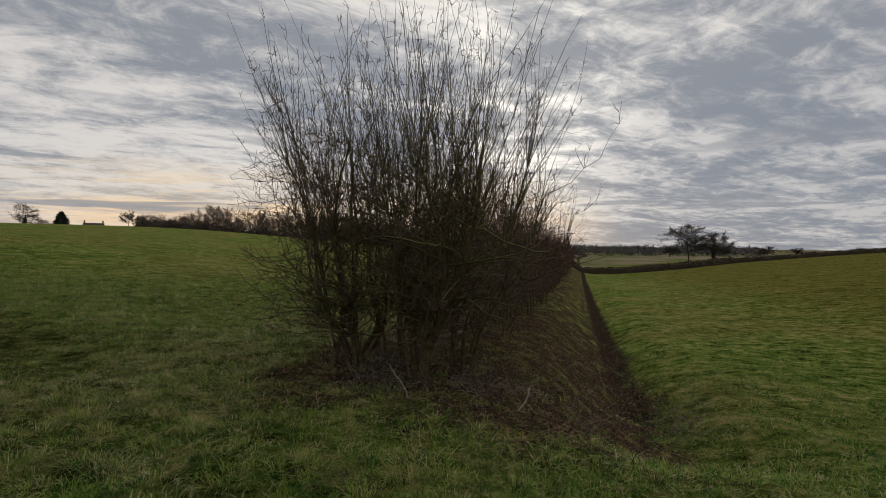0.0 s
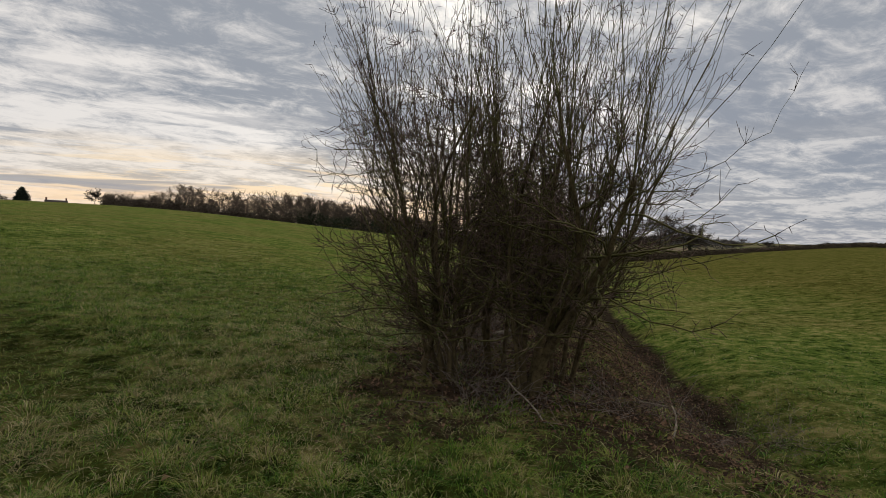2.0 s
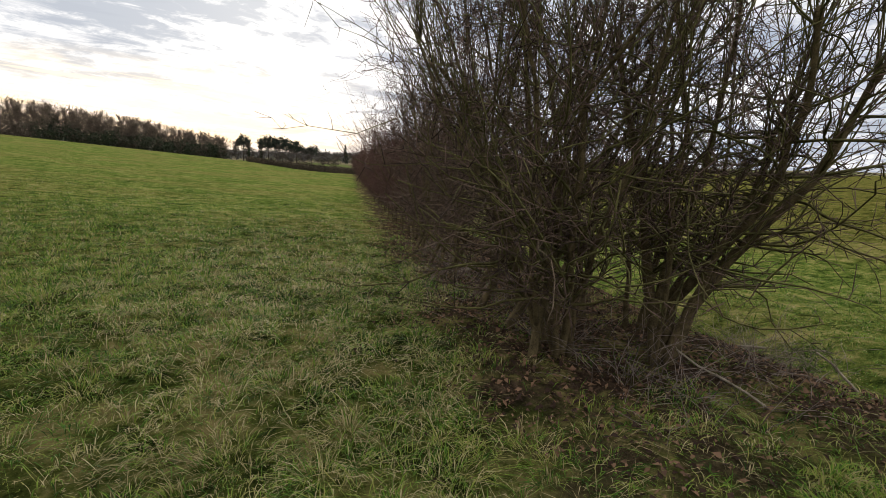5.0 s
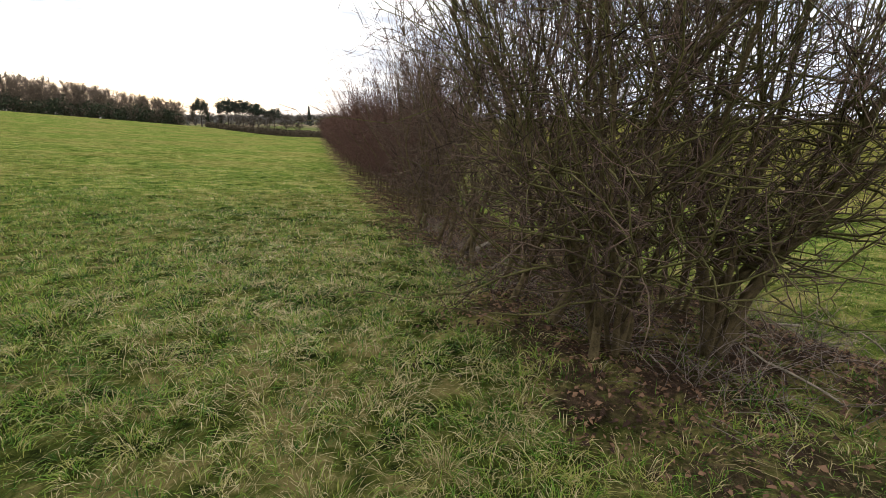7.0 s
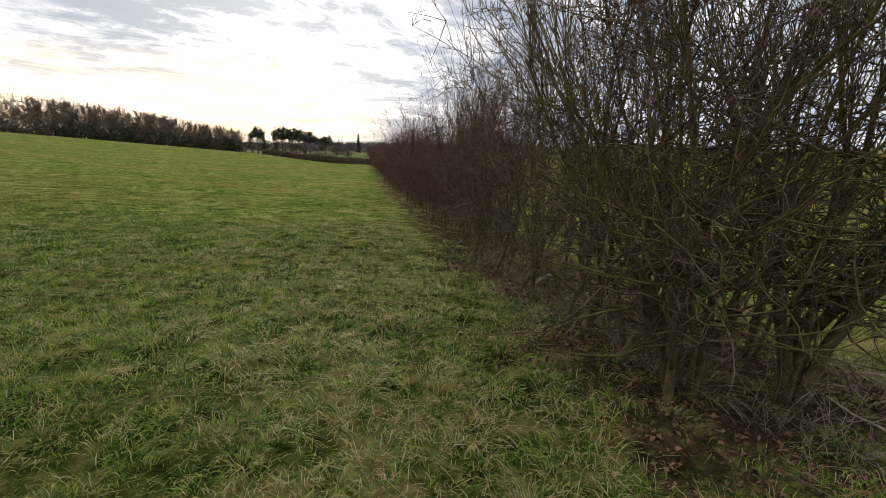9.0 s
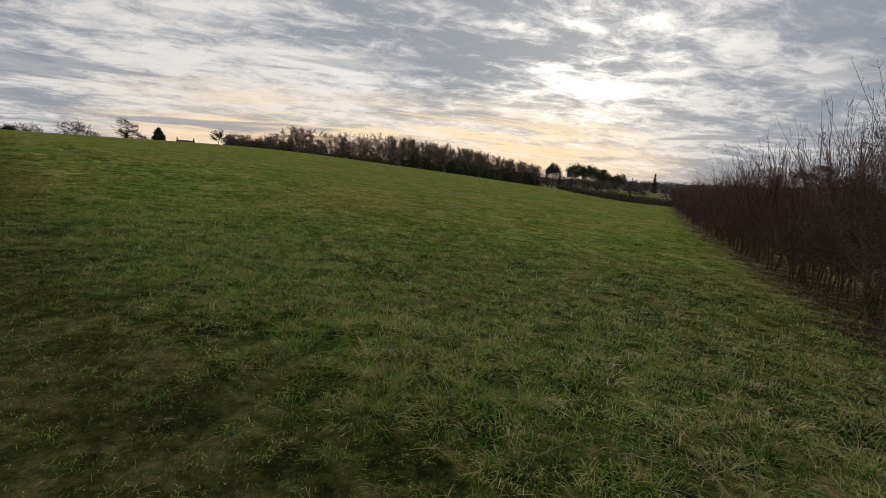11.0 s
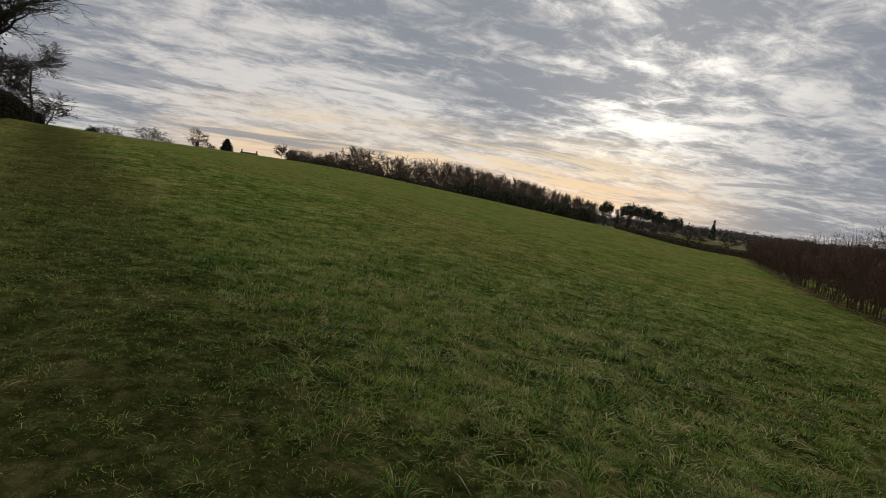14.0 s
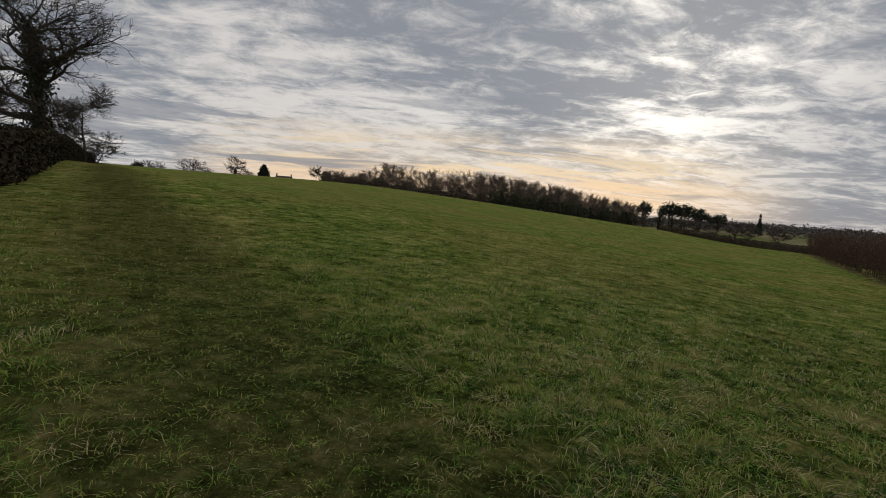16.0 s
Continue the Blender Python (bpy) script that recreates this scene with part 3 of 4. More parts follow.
def clumps(rng, centres, spread, size, count, slim=0.6):
    """Small leaf-like quads scattered round centres."""
    c = np.repeat(np.asarray(centres, float), count, 0)
    n = len(c)
    c = c + rng.normal(0, 1, (n, 3)) * np.asarray(spread)
    a = rng.normal(0, 1, (n, 3))
    a /= np.linalg.norm(a, axis=1, keepdims=True)
    b = np.cross(a, rng.normal(0, 1, (n, 3)))
    b /= np.linalg.norm(b, axis=1, keepdims=True)
    k = size * rng.uniform(0.6, 1.3, (n, 1))
    v = np.stack([c - a * k, c + b * k * slim, c + a * k, c - b * k * slim], 1).reshape(-1, 3)
    return v, np.arange(4 * n).reshape(-1, 4)


def bare_tree(seed, az, distance, el_top, width, label, ivy=0.0, twig_r=0.035, depth=3, group="", bole=0.28, girth=0.019):
    rng = np.random.default_rng(seed)
    x, y, z = set_out(az, distance)
    h = top_at(az, distance, el_top)
    trunk, limbs, twig = tree_segments(rng, h, width, twig_r, depth, bole, girth)
    top = tagged(new("tree"), label, "tree", group)
    top.matrix_basis = pose(x, y, z)
    from_arrays("trunk", *rod(trunk, 8), FAR_BARK, top, True)
    tagged(from_arrays("limbs", *tubes(limbs, 4), FAR_BARK, top, True), kind="stuff")
    tagged(from_arrays("crown", *tubes(twig, 3), FAR_BARK, top), kind="stuff")
    if ivy:
        reach = [t for t in trunk if t[2] < h * ivy]
        mids = [np.array(t[:3]) + (np.array(t[3:6]) - np.array(t[:3])) * k for t in reach for k in (0.1, 0.4, 0.7, 0.95)]
        mids += [np.array(t[:3]) for t in limbs if t[2] < h * ivy and math.hypot(t[0], t[1]) < width * 0.05]
        tagged(from_arrays("ivy", *clumps(rng, mids, h * 0.026, max(0.09, h * 0.008), 110), IVY, top), kind="stuff")
    return top


def conifer(seed, az, distance, el_top, width, label, kind):
    rng = np.random.default_rng(seed)
    x, y, z = set_out(az, distance)
    h = top_at(az, distance, el_top)
    top = tagged(new("conifer"), label, "tree")
    top.matrix_basis = pose(x, y, z)
    trunk = []
    limb(rng, trunk, np.array([0, 0, -0.4]), np.array([0, 0, 1.0]), h * 0.97, h * 0.022, 8, 0.03, 0.1, 0.25)
    from_arrays("trunk", *rod(trunk, 8), FAR_BARK, top, True)
    spots = []
    for _ in range(170 if kind == "spire" else 60):
        a = rng.uniform(0, 2 * np.pi)
        if kind == "spire":
            t = rng.uniform(0.04, 1.0)
            r = width * 0.5 * min(1.0, 1.25 * (1 - t) ** 0.75 + 0.03) * rng.uniform(0.5, 1.0)
            spots.append((math.cos(a) * r, math.sin(a) * r, t * h))
        else:
            r = width * 0.5 * math.sqrt(rng.random())
            spots.append((math.cos(a) * r, math.sin(a) * r, h * (0.58 + 0.38 * (1 - 0.6 * (2 * r / width) ** 2) * rng.random() + 0.04 * rng.normal())))
    tagged(from_arrays("crown", *clumps(rng, spots, width * (0.06 if kind == "spire" else 0.075), width * 0.05, 26), NEEDLE, top), kind="stuff")
    return top


def build_crest_trees():
    bare = "bare winter tree on the crest of the pasture"
    for seed, az, el, w, d, ivy, text in (
        (301, -47.7, 2.85, 12.0, 240, 0, "low rounded bare tree behind the crest"),
        (302, -45.0, 3.4, 12.0, 230, 0, "rounded bare tree behind the crest"),
        (303, -43.1, 2.5, 7.5, 240, 0, "small bare tree behind the crest"),
        (304, -40.9, 3.95, 10.0, 220, 0.35, "tall bare tree with ivy behind the crest"),
        (305, -39.9, 2.7, 9.5, 220, 0, "low bare thorn bush behind the crest"),
        (306, -32.9, 3.7, 8.0, 210, 0, "slender bare tree standing alone beside the wood"),
    ):
        bare_tree(seed, az, d, el, w, text, ivy, 0.055, 3, "trees on the crest", 0.25)
    conifer(311, -38.3, 200, 3.15, 3.9, "dark conical evergreen beside the farmhouse", "spire")
    conifer(312, -49.4, 240, 2.55, 5.0, "small dark pine behind the crest", "flat")
    # the big ivy-clad tree and its neighbours by the trimmed hedge
    bare_tree(321, -56.5, 74, 17.5, 15.5, "tall old tree with ivy-clad trunk and bare crown", 0.62, 0.022, 4, "", 0.20, 0.034)
    bare_tree(322, -53.9, 92, 8.6, 9.5, "round-crowned bare tree beside the trimmed hedge", 0, 0.020, 4, "", 0.33)
    bare_tree(323, -53.0, 110, 5.0, 8.0, "low bushy bare tree behind the trimmed hedge", 0, 0.040, 3, "", 0.12)
    bare_tree(324, -55.5, 112, 6.0, 9.0, "low bushy bare tree behind the trimmed hedge", 0, 0.040, 3, "", 0.12)
    bare_tree(325, -59.9, 100, 6.8, 12.0, "low bushy bare tree behind the trimmed hedge", 0, 0.040, 3, "", 0.12)


build_crest_trees()


def build_wood():
    """The belt of trees along the far side of the pasture: spaced trees over a thicket at one end, close and ivy-clad at the
    other; too many to count."""
    rng = np.random.default_rng(77)
    models = [tree_segments(np.random.default_rng(400 + k), 15, 11.0, 0.078, 2, 0.22, 0.010) for k in range(5)]
    packs = [np.array([*t, *l, *w]) for t, l, w in models]
    tops = [(-32.3, 3.0), (-29, 3.4), (-27.5, 3.3), (-25.6, 4.5), (-24, 4.3), (-21, 4.1), (-18, 4.3), (-15.5, 4.2), (-13.3, 4.1), (-8.9, 3.6), (-3.9, 2.9), (-0.9, 2.3), (2.4, 1.7)]
    azs, els = zip(*tops)
    segs, leafy, thicket, fine = [], [], [], []
    az = -32.2
    while az < 1.9:
        open_end = az < -15
        for row in range(3):
            a, dist = az + rng.uniform(-0.4, 0.4), 212 + 12 * row + rng.uniform(-5, 5) - 12 * (az + 30) / 32
            x, y, z = set_out(a, dist)
            h = top_at(a, dist, float(np.interp(a, azs, els))) * (rng.choice([0.7, 0.82, 0.92, 1.0, 1.05]) if open_end else rng.choice([0.88, 0.94, 1.0, 1.04])) * rng.uniform(0.95, 1.04)
            p = packs[int(rng.integers(5))].copy()
            k = h / 15
            t = rng.uniform(0, 2 * np.pi)
            c, s = math.cos(t), math.sin(t)
            wide = k * (rng.uniform(0.75, 1.15) if open_end else rng.uniform(0.55, 0.85))
            for o in (0, 3):
                px, py = p[:, o].copy(), p[:, o + 1].copy()
                p[:, o], p[:, o + 1], p[:, o + 2] = x + (c * px - s * py) * wide, y + (s * px + c * py) * wide, z + p[:, o + 2] * k
            segs.append(p)
            fine.append(p[rng.integers(len(p) // 3, len(p), 130), 3:6])
            # a column of ivy up the trunk
            if rng.random() < (0.28 if open_end else 0.6):
                reach = h * rng.uniform(0.30, 0.66)
                leafy += [(x + rng.normal(0, 0.9), y + rng.normal(0, 0.9), z + v * reach) for v in rng.uniform(0.05, 1, 30)]
        az += rng.uniform(0.62, 1.0) if open_end else rng.uniform(0.38, 0.56)
    # the thicket along the foot
    for az in np.arange(-32.0, 1.9, 0.09):
        dist = 204 - 12 * (az + 30) / 32 + rng.uniform(-2, 2)
        x, y, z = set_out(az, dist)
        deep = 2.5 + 0.9 * math.sin(az * 2.1) + 0.6 * math.sin(az * 5.3) + (1.2 if az > -15 else 0)
        spots = [(x + rng.normal(0, 0.8), y + rng.normal(0, 0.8), z + deep * v) for v in rng.uniform(-0.15, 1, 14)]
        (thicket if az < -14 or rng.random() < 0.3 else leafy).extend(spots)
    v, f = tubes(np.concatenate(segs), 3)
    tagged(from_arrays("woodland", v, f, WOOD), "belt of bare deciduous trees along the far side of the pasture", "wood", kind="stuff")
    v, f = clumps(rng, np.concatenate(fine), (0.5, 0.5, 0.45), 0.55, 3, 0.055)
    tagged(from_arrays("crown_twigs", v, f, WOOD), "haze of fine bare twigs in the crowns of the wood", "twigs", kind="stuff")
    v, f = clumps(rng, leafy, (0.55, 0.55, 0.6), 0.30, 7)
    tagged(from_arrays("ivy", v, f, IVY), "dark ivy climbing the trunks in the belt of trees", "ivy", kind="stuff")
    v, f = clumps(rng, thicket, (0.7, 0.7, 0.5), 0.26, 9)
    tagged(from_arrays("thicket", v, f, THICKET), "low brown thicket along the foot of the wood", "thicket", kind="stuff")


build_wood()


def box(bm, x0, x1, y0, y1, z0, z1):
    vs = [bm.verts.new((x, y, z)) for z in (z0, z1) for x, y in ((x0, y0), (x1, y0), (x1, y1), (x0, y1))]
    for f in ((3, 2, 1, 0), (4, 5, 6, 7), (0, 1, 5, 4), (1, 2, 6, 5), (2, 3, 7, 6), (3, 0, 4, 7)):
        bm.faces.new([vs[k] for k in f])


def part(name, bm, mat, parent, label=""):
    me = bpy.data.meshes.new(name)
    bm.to_mesh(me)
    bm.free()
    me.materials.append(mat)
    ob = new(name, me)
    ob.parent = parent
    return tagged(ob, label)


def build_house():
    x, y, z = set_out(-35.9, 330)
    eaves = top_at(-35.9, 330, 1.95)
    top = tagged(new("farmhouse"), "brick farmhouse with slate roof and two chimneys behind the crest", "house")
    top.matrix_basis = pose(x, y, z, 0, 0, 35)
    bm = bmesh.new()
    box(bm, -4.6, 4.6, -3, 3, -0.5, eaves)
    part("wall", bm, WALL, top)
    bm = bmesh.new()
    r = [bm.verts.new(p) for p in ((-4.9, -3.4, eaves - 0.1), (4.9, -3.4, eaves - 0.1), (4.9, 3.4, eaves - 0.1), (-4.9, 3.4, eaves - 0.1), (-4.9, 0, eaves + 1.5), (4.9, 0, eaves + 1.5))]
    for f in ((0, 1, 5, 4), (2, 3, 4, 5), (3, 0, 4), (1, 2, 5), (3, 2, 1, 0)):
        bm.faces.new([r[k] for k in f])
    roof = part("roof", bm, ROOF, top)
    for cx in (-4.2, 4.2):
        bm = bmesh.new()
        box(bm, cx - 0.35, cx + 0.35, -0.4, 0.4, eaves + 0.8, eaves + 2.7)
        box(bm, cx - 0.42, cx + 0.42, -0.47, 0.47, eaves + 2.55, eaves + 2.75)
        part("chimney", bm, WALL, roof)


build_house()


def trimmed_hedge(name, label, points, height, width, mat, size, seed, crowd=1.0):
    """A clipped hedge of leaf-sized scraps over a ridge, along a line of places."""
    rng = np.random.default_rng(seed)
    pts = np.array(points, float)
    cum = np.concatenate([[0], np.cumsum(np.linalg.norm(np.diff(pts, axis=0), axis=1))])
    n = int(cum[-1] * 170 * height * crowd)
    t = rng.uniform(0, cum[-1], n)
    x, y = np.interp(t, cum, pts[:, 0]), np.interp(t, cum, pts[:, 1])
    seg = np.clip(np.searchsorted(cum, t) - 1, 0, len(pts) - 2)
    way = (pts[seg + 1] - pts[seg]) / np.linalg.norm(pts[seg + 1] - pts[seg], axis=1, keepdims=True)
    face = rng.random(n)
    off = np.where(face < 0.7, np.where(face < 0.35, 1, -1) * width * rng.uniform(0.38, 0.50, n), rng.uniform(-0.45, 0.45, n) * width)
    x, y = x + way[:, 1] * off, y - way[:, 0] * off
    h = height * (1 + 0.05 * np.sin(t * 0.7) + 0.04 * np.sin(t * 2.3))
    z = land(x, y) + h * np.where(face < 0.7, rng.uniform(0, 0.95, n), rng.uniform(0.9, 1.03, n))
    v, f = clumps(rng, np.stack([x, y, z], -1), (0.05, 0.05, 0.05), size, 1)
    # a solid core of branches inside
    k = int(cum[-1] / 0.8) + 2
    tt = np.linspace(0, cum[-1], k)
    cx, cy = np.interp(tt, cum, pts[:, 0]), np.interp(tt, cum, pts[:, 1])
    d = np.gradient(np.stack([cx, cy], -1), axis=0)
    d /= np.linalg.norm(d, axis=1, keepdims=True)
    side = np.stack([d[:, 1], -d[:, 0]], -1) * width * 0.36
    g = land(cx, cy)
    hh = height * (0.90 + 0.05 * np.sin(tt * 0.7) + 0.03 * np.sin(tt * 2.9))
    ring = np.stack([np.stack([cx + sx * side[:, 0], cy + sx * side[:, 1], g + zz], -1) for sx, zz in ((-1, -0.1), (-1.1, hh * 0.8), (-0.6, hh), (0.6, hh), (1.1, hh * 0.8), (1, -0.1))], 1)
    core = ring.reshape(-1, 3)
    q = [(6 * i + j, 6 * i + j + 1, 6 * i + j + 7, 6 * i + j + 6) for i in range(k - 1) for j in range(5)]
    ob = from_arrays(name, np.concatenate([core, v]), np.concatenate([np.array(q), f + len(core)]), mat)
    return tagged(ob, label, "hedge", kind="stuff")


def build_field_edges():
    def line(*spots):
        return [set_out(a, d)[:2] for a, d in spots]
    trimmed_hedge("boundary_hedge", "dark clipped evergreen hedge along the edge of the pasture",
                  line((-71, 18), (-65, 24), (-59.4, 34), (-56.5, 56), (-54.3, 92), (-53.3, 120)), 2.0, 1.6, CLIPPED, 0.10, 5, 1.0)
    trimmed_hedge("field_hedge", "low clipped bare hedge across the foot of the fields",
                  line((4.0, 176), (8.0, 150), (12.0, 128), (16.5, 119), (21.9, 122), (27.5, 126), (32.0, 140)), 1.5, 1.2, FIELD_HEDGE, 0.16, 6, 0.35)
    trimmed_hedge("field_hedge", "low clipped bare hedge along the skyline of the far field",
                  line((32.0, 140), (37.4, 150), (44.0, 160), (52.0, 165), (64, 160)), 1.1, 1.1, FIELD_HEDGE, 0.18, 7, 0.3)
    for seed, az, d, el, w, ivy, text in (
        (501, 28.0, 150, 3.1, 13.0, 0, "broad bare oak in the hedge line across the field"),
        (502, 30.2, 152, 2.2, 11.5, 0.72, "bare oak with a dark ivy-clad trunk in the hedge line"),
        (503, 34.4, 190, 0.75, 7.0, 0, "small round bare tree on the skyline hedge"),
        (504, 38.0, 200, 0.15, 3.5, 0, "small bare sapling on the skyline hedge"),
        (509, 51.9, 180, 0.47, 3.6, 0, "small bare tree on the skyline hedge"),
        (510, 54.9, 180, 1.05, 6.4, 0, "round bare tree on the skyline hedge"),
        (511, 56.4, 180, 1.17, 6.0, 0, "round bare tree on the skyline hedge"),
        (505, 41.2, 200, 0.5, 3.0, 0.8, "narrow ivy-clad tree on the skyline hedge"),
        (506, 36.8, 190, 0.5, 6.0, 0.95, "stubby tree smothered in dark ivy on the skyline"),
        (507, 4.1, 205, 1.5, 5.0, 0.8, "ivy-clad tree at the end of the wood"),
        (508, 5.3, 205, 1.2, 5.0, 0.75, "ivy-clad tree at the end of the wood"),
    ):
        bare_tree(seed, az, d, el, w, text, ivy, 0.035, 3 if d > 160 else 4, "trees in the field hedges", 0.16 if d > 160 else 0.27)
    for seed, az, d, el, w in ((520, 3.0, 225, 1.6, 6), (521, 6.9, 300, 1.35, 13), (522, 8.4, 285, 1.15, 13), (523, 9.9, 300, 1.0, 14), (524, 11.7, 290, 0.75, 12), (525, 13.1, 300, 0.6, 12), (526, 15.6, 310, 0.5, 13)):
        bare_tree(seed, az, d, el, w, "round-crowned bare tree in the parkland beyond the wood", 0, 0.05, 3, "trees in the parkland", 0.2)
    for seed, az, el, w in ((601, 3.6, 2.1, 11), (602, 6.1, 2.25, 13), (603, 7.6, 2.1, 12), (604, 9.0, 1.75, 12), (605, 10.6, 1.35, 10)):
        conifer(seed, az, 380, el, w, "spreading dark pine beyond the valley", "flat")
    conifer(606, 14.3, 420, 1.45, 4.0, "tall thin poplar far beyond the valley", "spire")
    # far woods along the valley side
    rng = np.random.default_rng(9)
    spots = []
    for _ in range(560):
        az = rng.uniform(1, 33)
        d = rng.uniform(430, 700)
        x, y, z = set_out(az, d)
        crown = 0.35 + 0.30 * math.sin(az * 0.9) * math.sin(az * 0.37 + 1) - (0.5 if az > 33 else 0)
        h = max(top_at(az, d, crown * rng.uniform(0.5, 1.0)), 3.0)
        spots += [(x + rng.normal(0, 3), y + rng.normal(0, 3), z + h * rng.uniform(0, 1)) for _ in range(5)]
    v, f = clumps(rng, spots, (2.4, 2.4, 1.5), 0.95, 10)
    tagged(from_arrays("far_woods", v, f, HAZY), "hazy brown woods along the far side of the valley", "wood", kind="stuff")


build_field_edges()


# ---- under the hedge: brambles, fallen wood, dead leaves ----
def build_brambles():
    rng = np.random.default_rng(31)
    spots = [(-0.60, -0.95, 0.95), (-0.80, -0.45, 0.85), (-0.45, 0.45, 0.7), (0.1, 0.9, 0.8), (0.9, 1.9, 0.9), (1.7, -1.9, 0.7), (3.4, 3.9, 1.0), (2.7, 3.6, 0.8), (3.2, -1.9, 0.6),
             (0.3, -1.2, 0.9), (1.0, -0.9, 0.8), (2.0, -1.3, 0.8), (2.9, -1.0, 0.8), (3.9, -1.4, 0.8), (4.8, -1.2, 0.8), (5.8, -1.5, 0.7), (6.9, -1.3, 0.7)]
    for u, s, size in spots:
        x, y = hedge_place(u, s)
        segs = []
        for _ in range(60):
            a = rng.uniform(0, 2 * np.pi)
            p = np.array([rng.normal(0, 0.26), rng.normal(0, 0.26), -0.03])
            d = unit(np.array([math.cos(a), math.sin(a), rng.uniform(0.4, 2.2)]))
            limb(rng, segs, p, d, rng.uniform(0.35, 1.0) * size, 0.0030, 5, 0.16, -0.16, 0.5)
        ob = from_arrays("bramble_clump", *tubes(segs, 3), BRAMBLE)
        ob.matrix_basis = pose(x, y, on_land(x, y, 0.0))
        tagged(ob, "tangle of thin grey bramble canes under the shrubs", "bramble", "brambles under the hedge", "stuff")


build_brambles()


def fallen_wood():
    rng = np.random.default_rng(33)
    for label, u, s, length, r, turn, tilt in (("pale fallen log lying between the stems", 4.3, -1.0, 0.65, 0.042, 20, 3),
                                             ("pale fallen branch on the leaf litter", 0.6, 0.9, 0.9, 0.014, 150, 4),
                                             ("thin fallen branch on the leaf litter", -0.6, 1.1, 1.0, 0.012, 60, 8),
                                             ("thin fallen branch on the leaf litter", -0.9, -0.2, 1.1, 0.010, 110, 6)):
        x, y = hedge_place(u, s)
        segs = []
        limb(rng, segs, np.array([-length / 2, 0, r * 0.8]), np.array([1.0, 0, 0]), length, r, 6, 0.06 if r > 0.03 else 0.13, 0, 0.75)
        v, f = rod(segs, 8)
        ob = from_arrays("fallen_branch", v, f, LOG, None, True)
        ob.matrix_basis = pose(x, y, on_land(x, y, 0.0), 0, -tilt, turn)
        tagged(ob, label, "branch")


fallen_wood()


def walked(x, y):
    """Distance from the line walked."""
    pts = np.array([row[1:3] for row in PATH])
    best = np.full(np.shape(x), 1e9)
    for (ax, ay), (bx, by) in zip(pts[:-1], pts[1:]):
        dx, dy = bx - ax, by - ay
        t = np.clip(((x - ax) * dx + (y - ay) * dy) / max(dx * dx + dy * dy, 1e-9), 0, 1)
        best = np.minimum(best, np.hypot(x - ax - t * dx, y - ay - t * dy))
    return best


def litter_share(x, y):
    """How much of the ground there is bare earth and dead leaves."""
    u, s = hedge_axes(x, y)
    sw = s + 0.35 * np.sin(1.9 * x + 0.7 * y) + 0.3 * np.sin(3.7 * y - 1.1 * x)
    return sstep(sw, -2.5, -1.55) * (1 - sstep(sw, 3.0, 3.7)) * sstep(u + 0.4 * np.sin(2.3 * x), -2.4, -0.6)


def worn(x, y):
    """The trodden way along the pasture."""
    dx, dy = x - WORN_AT.x, y - WORN_AT.y
    off = np.abs(dx * WORN_WAY.y - dy * WORN_WAY.x + 0.3 * np.sin(0.9 * x + 0.5 * y))
    return (1 - sstep(off, 0.4, 2.6)) * sstep(dx * WORN_WAY.x + dy * WORN_WAY.y, -4, 0)


def build_leaves():
    rng = np.random.default_rng(41)
    n = 105000
    u, s = rng.uniform(-3.6, 16, n), rng.uniform(-3.2, 3.9, n)
    x, y = H0.x + HD.x * u + HN.x * s, H0.y + HD.y * u + HN.y * s
    keep = rng.random(n) < np.maximum(litter_share(x, y), 0.02) * (1 - 0.6 * sstep(u, 6, 16))
    x, y = x[keep], y[keep]
    n = len(x)
    z = land(x, y) + rng.uniform(0.004, 0.03, n)
    c = np.stack([x, y, z], -1)
    a = rng.uniform(0, 2 * np.pi, n)
    k = 0.007 + 0.024 * rng.random((n, 1)) ** 2.2
    ax = np.stack([np.cos(a), np.sin(a), rng.normal(0, 0.35, n)], -1) * k
    bx = np.stack([-np.sin(a), np.cos(a), rng.normal(0, 0.35, n)], -1) * k * 0.62
    lift = np.zeros((n, 3))
    lift[:, 2] = k[:, 0] * rng.uniform(0.1, 0.7, n)
    v = np.stack([c - ax, c - 0.2 * ax + bx + lift, c + ax, c - 0.2 * ax - bx + lift * 0.8], 1).reshape(-1, 3)
    i = np.arange(n)[:, None] * 4
    f = np.concatenate([i + [[0, 2, 1]], i + [[0, 3, 2]]])
    tagged(from_arrays("leaf_litter", v, f, LEAF), "curled brown dead leaves strewn under the hedge", "leaves", kind="stuff")


build_leaves()


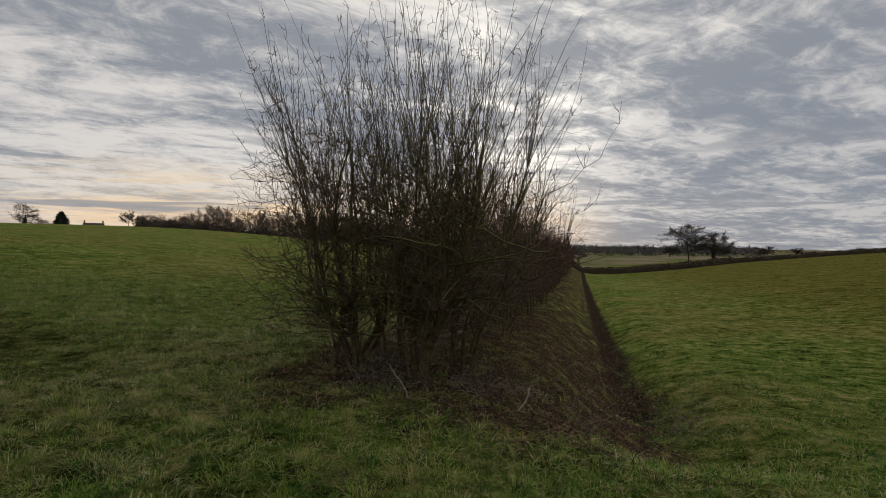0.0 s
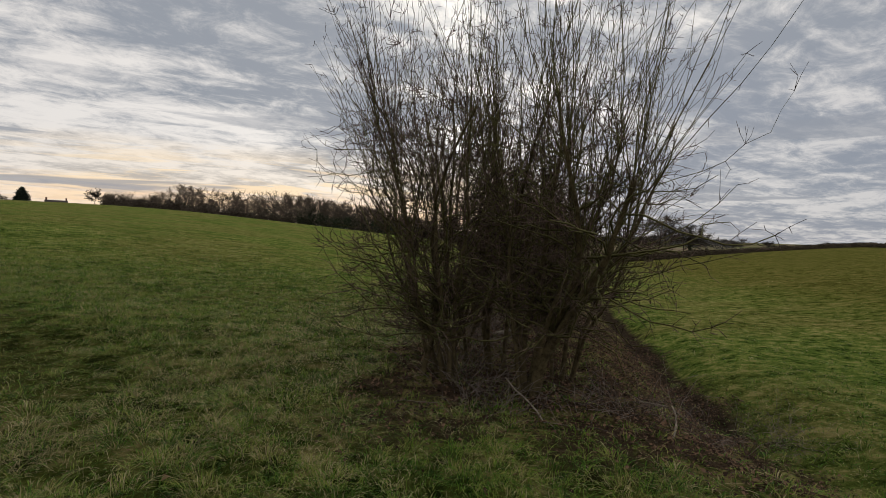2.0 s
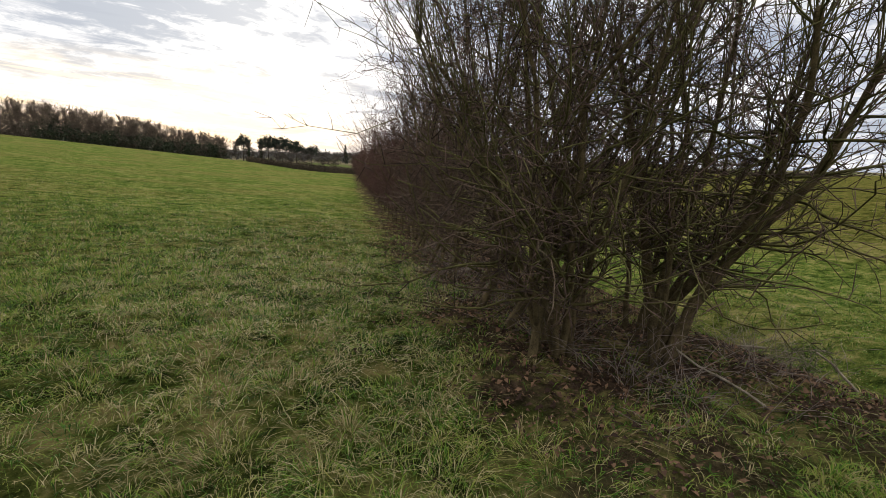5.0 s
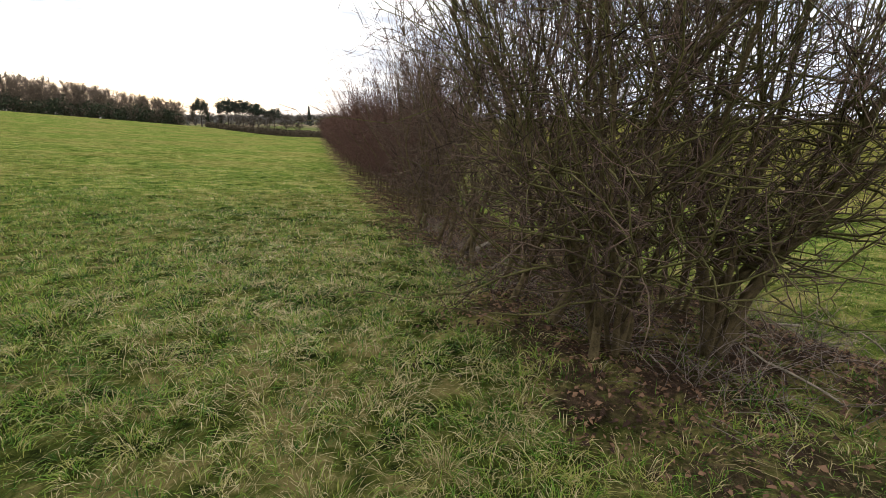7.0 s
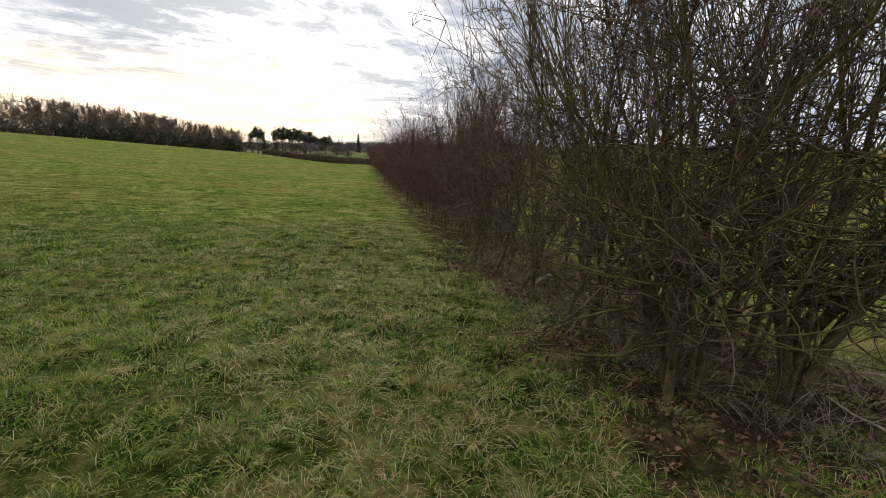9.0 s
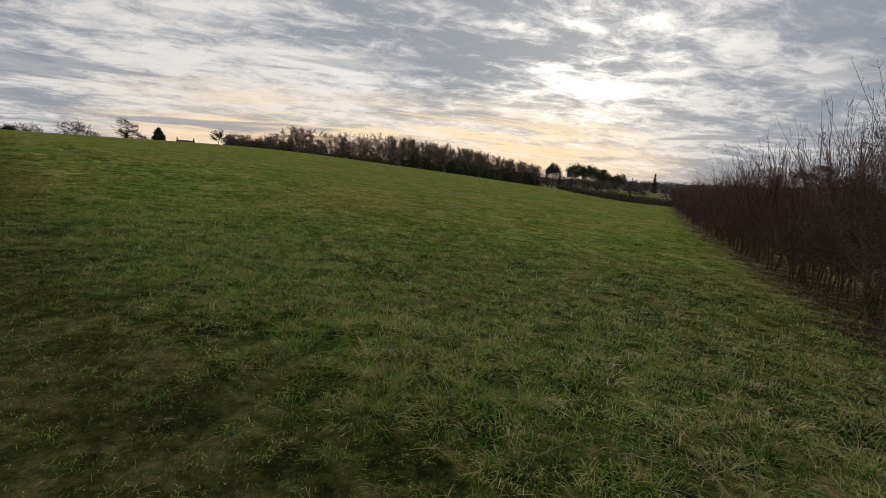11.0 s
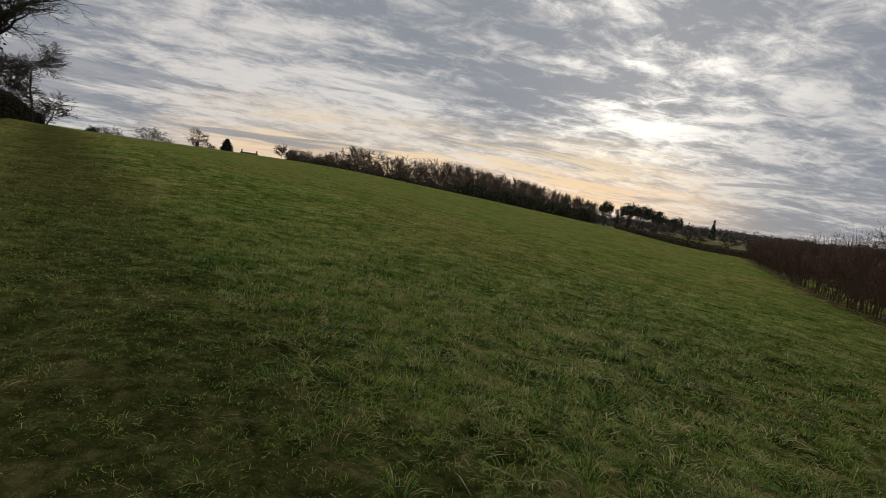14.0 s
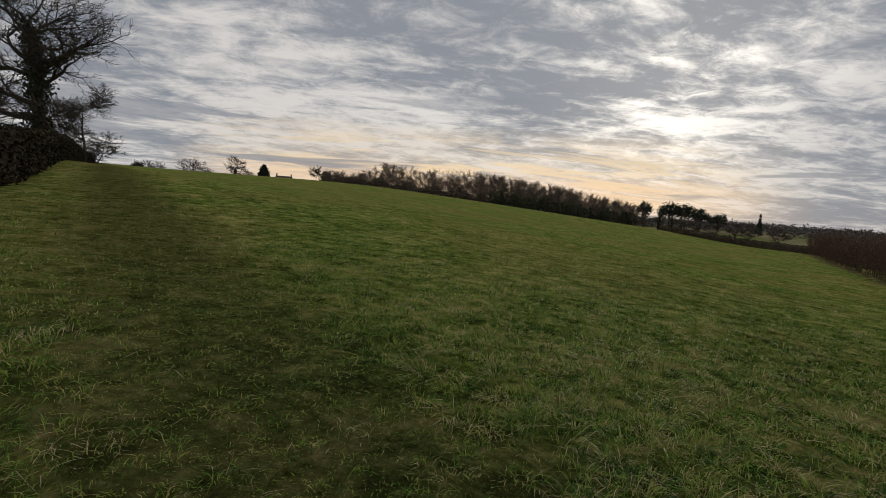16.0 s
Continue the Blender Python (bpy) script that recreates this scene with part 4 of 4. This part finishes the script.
# ---- grass ----
def blades(rng, x, y, length, width, lean_x, lean_y):
    """Narrow bent blades, each two triangles folded across the widest place; one row of the arrays is one blade."""
    n = len(x)
    z = land(x, y) - 0.01
    a = rng.uniform(0, 2 * np.pi, n)
    sx, sy = np.cos(a) * width * 0.5, np.sin(a) * width * 0.5
    bend, lean = rng.uniform(0.3, 1.0, n), np.hypot(lean_x, lean_y)
    rise = 1 / np.sqrt(1 + (0.6 * lean) ** 2)
    mx, my, mz = x + lean_x * length * 0.30, y + lean_y * length * 0.30, z + length * 0.55 * rise
    run = 0.55 + 0.35 * bend
    tx, ty = x + lean_x * length * run, y + lean_y * length * run
    tz = z + np.maximum(length * (0.98 * rise - 0.42 * bend * np.minimum(lean, 1.2)), 0.012)
    v = np.stack([np.stack([x, y, z], -1), np.stack([mx - sx, my - sy, mz], -1), np.stack([mx + sx, my + sy, mz], -1), np.stack([tx, ty, tz], -1)], 1).reshape(-1, 3)
    i = np.arange(n)[:, None] * 4
    return v, np.concatenate([i + [[0, 2, 1]], i + [[1, 2, 3]]])


def patchy(x, y):
    return 0.5 + 0.25 * np.sin(1.3 * x + 0.9 * y) * np.sin(0.7 * x - 1.6 * y + 1) + 0.25 * np.sin(3.1 * x - 2.0 * y + 2) * np.sin(2.4 * y + 1.7 * x)


def by_hedge(x, y):
    """The strip of coarse dead grass along the pasture side of the hedge."""
    u, s = hedge_axes(x, y)
    return np.exp(-((s + 3.6) / 1.7) ** 2) * sstep(u, -5.5, -3.0)


def build_grass():
    rng = np.random.default_rng(51)
    n = 4600000
    x, y = rng.uniform(-30, 13, n), rng.uniform(0, 36, n)
    d = walked(x, y)
    chance = np.exp(-np.maximum(d - 2.2, 0) / 3.4) + 0.014
    chance *= 1 - (0.95 - 0.5 * sstep(patchy(x * 2.2, y * 2.2), 0.55, 0.78)) * litter_share(x, y)
    chance *= np.maximum(0.22 + 0.78 * sstep(patchy(x * 4.2, y * 4.2), 0.32, 0.68), 0.75 * worn(x, y))
    keep = rng.random(n) < chance * 0.80
    x, y, d = x[keep], y[keep], d[keep]
    n = len(x)
    far, flat = 1 + np.maximum(d - 2, 0) / 4, worn(x, y)
    knots = sstep(patchy(x * 8.5 + 3, y * 8.5), 0.30, 0.72)
    length = rng.uniform(0.035, 0.095, n) * (0.5 + 0.8 * patchy(x * 4.2, y * 4.2)) * (0.5 + 0.9 * knots) * np.minimum(far, 1.25) * (1 - 0.45 * flat)
    width = rng.uniform(0.0035, 0.0065, n) * np.minimum(far, 3.2)
    lx, ly = rng.normal(0.15, 1.15, n), rng.normal(-0.15, 1.15, n)
    dead = sstep(patchy(y * 1.7, x * 1.7), 0.52, 0.80)
    straw = rng.random(n) < (0.08 + 0.38 * dead + 0.30 * by_hedge(x, y)) * np.exp(-np.maximum(d - 3, 0) / 6) * (1 - 0.6 * flat)
    g = ~straw
    tagged(from_arrays("grass", *blades(rng, x[g], y[g], length[g], width[g], lx[g], ly[g]), GRASS), "short green winter grass of the pasture", "grass", kind="stuff")
    tagged(from_arrays("dry_grass", *blades(rng, x[straw], y[straw], length[straw] * 1.15, width[straw] * 0.8, lx[straw] * 1.6, ly[straw] * 1.6), STRAW), "withered straw-coloured grass in the pasture", "grass", kind="stuff")

    def tufts(m, x0, x1, y0, y1, reach, fall, most, least, size_lo, size_hi, pale_share, widest):
        cx, cy = rng.uniform(x0, x1, m), rng.uniform(y0, y1, m)
        d = walked(cx, cy)
        keep = (rng.random(m) < np.exp(-np.maximum(d - reach, 0) / fall)) & (litter_share(cx, cy) < rng.uniform(0.05, 1.15, m)) & (worn(cx, cy) < rng.uniform(0, 0.8, m))
        cx, cy, d = cx[keep], cy[keep], d[keep]
        wide = 1 + np.maximum(d - 2, 0) / 4
        per = np.maximum((most / wide).astype(int), least)
        idx = np.repeat(np.arange(len(cx)), per)
        k = len(idx)
        rad = rng.uniform(0.05, 0.20, len(cx))[idx]
        a, q = rng.uniform(0, 2 * np.pi, k), np.sqrt(rng.random(k))
        x, y = cx[idx] + np.cos(a) * q * rad, cy[idx] + np.sin(a) * q * rad
        length = (size_lo + (size_hi - size_lo) * rng.random(len(cx)) ** 1.6)[idx] * rng.uniform(0.6, 1.15, k)
        width = rng.uniform(0.0034, 0.0058, k) * np.minimum(wide, widest)[idx]
        lean = rng.uniform(0.9, 3.4, k)
        comb = rng.uniform(0, 2 * np.pi, len(cx))[idx]
        lx = np.cos(a) * lean * 0.5 + 0.7 * np.cos(comb) + rng.normal(0, 0.35, k)
        ly = np.sin(a) * lean * 0.5 + 0.7 * np.sin(comb) + rng.normal(0, 0.35, k)
        pale = rng.random(k) < (pale_share * rng.uniform(0, 2, len(cx)) ** 2 + 0.42 * by_hedge(cx, cy) * rng.random(len(cx)))[idx]
        return x, y, length, width, lx, ly, pale

    near = tufts(34000, -26, 11, 0.5, 32, 3.5, 6, 66, 12, 0.05, 0.17, 0.13, 2.4)
    away = tufts(30000, -75, 40, 8, 75, 12, 22, 10, 8, 0.05, 0.10, 0.12, 4.0)
    x, y, length, width, lx, ly, pale = (np.concatenate(c) for c in zip(near, away))
    for name, mat, pick, text in (("grass_tufts", GRASS, ~pale, "coarse green tufts standing out of the pasture"), ("dry_grass_tufts", STRAW, pale, "pale withered tufts standing out of the pasture")):
        tagged(from_arrays(name, *blades(rng, x[pick], y[pick], length[pick], width[pick], lx[pick], ly[pick]), mat), text, "grass", kind="stuff")


build_grass()
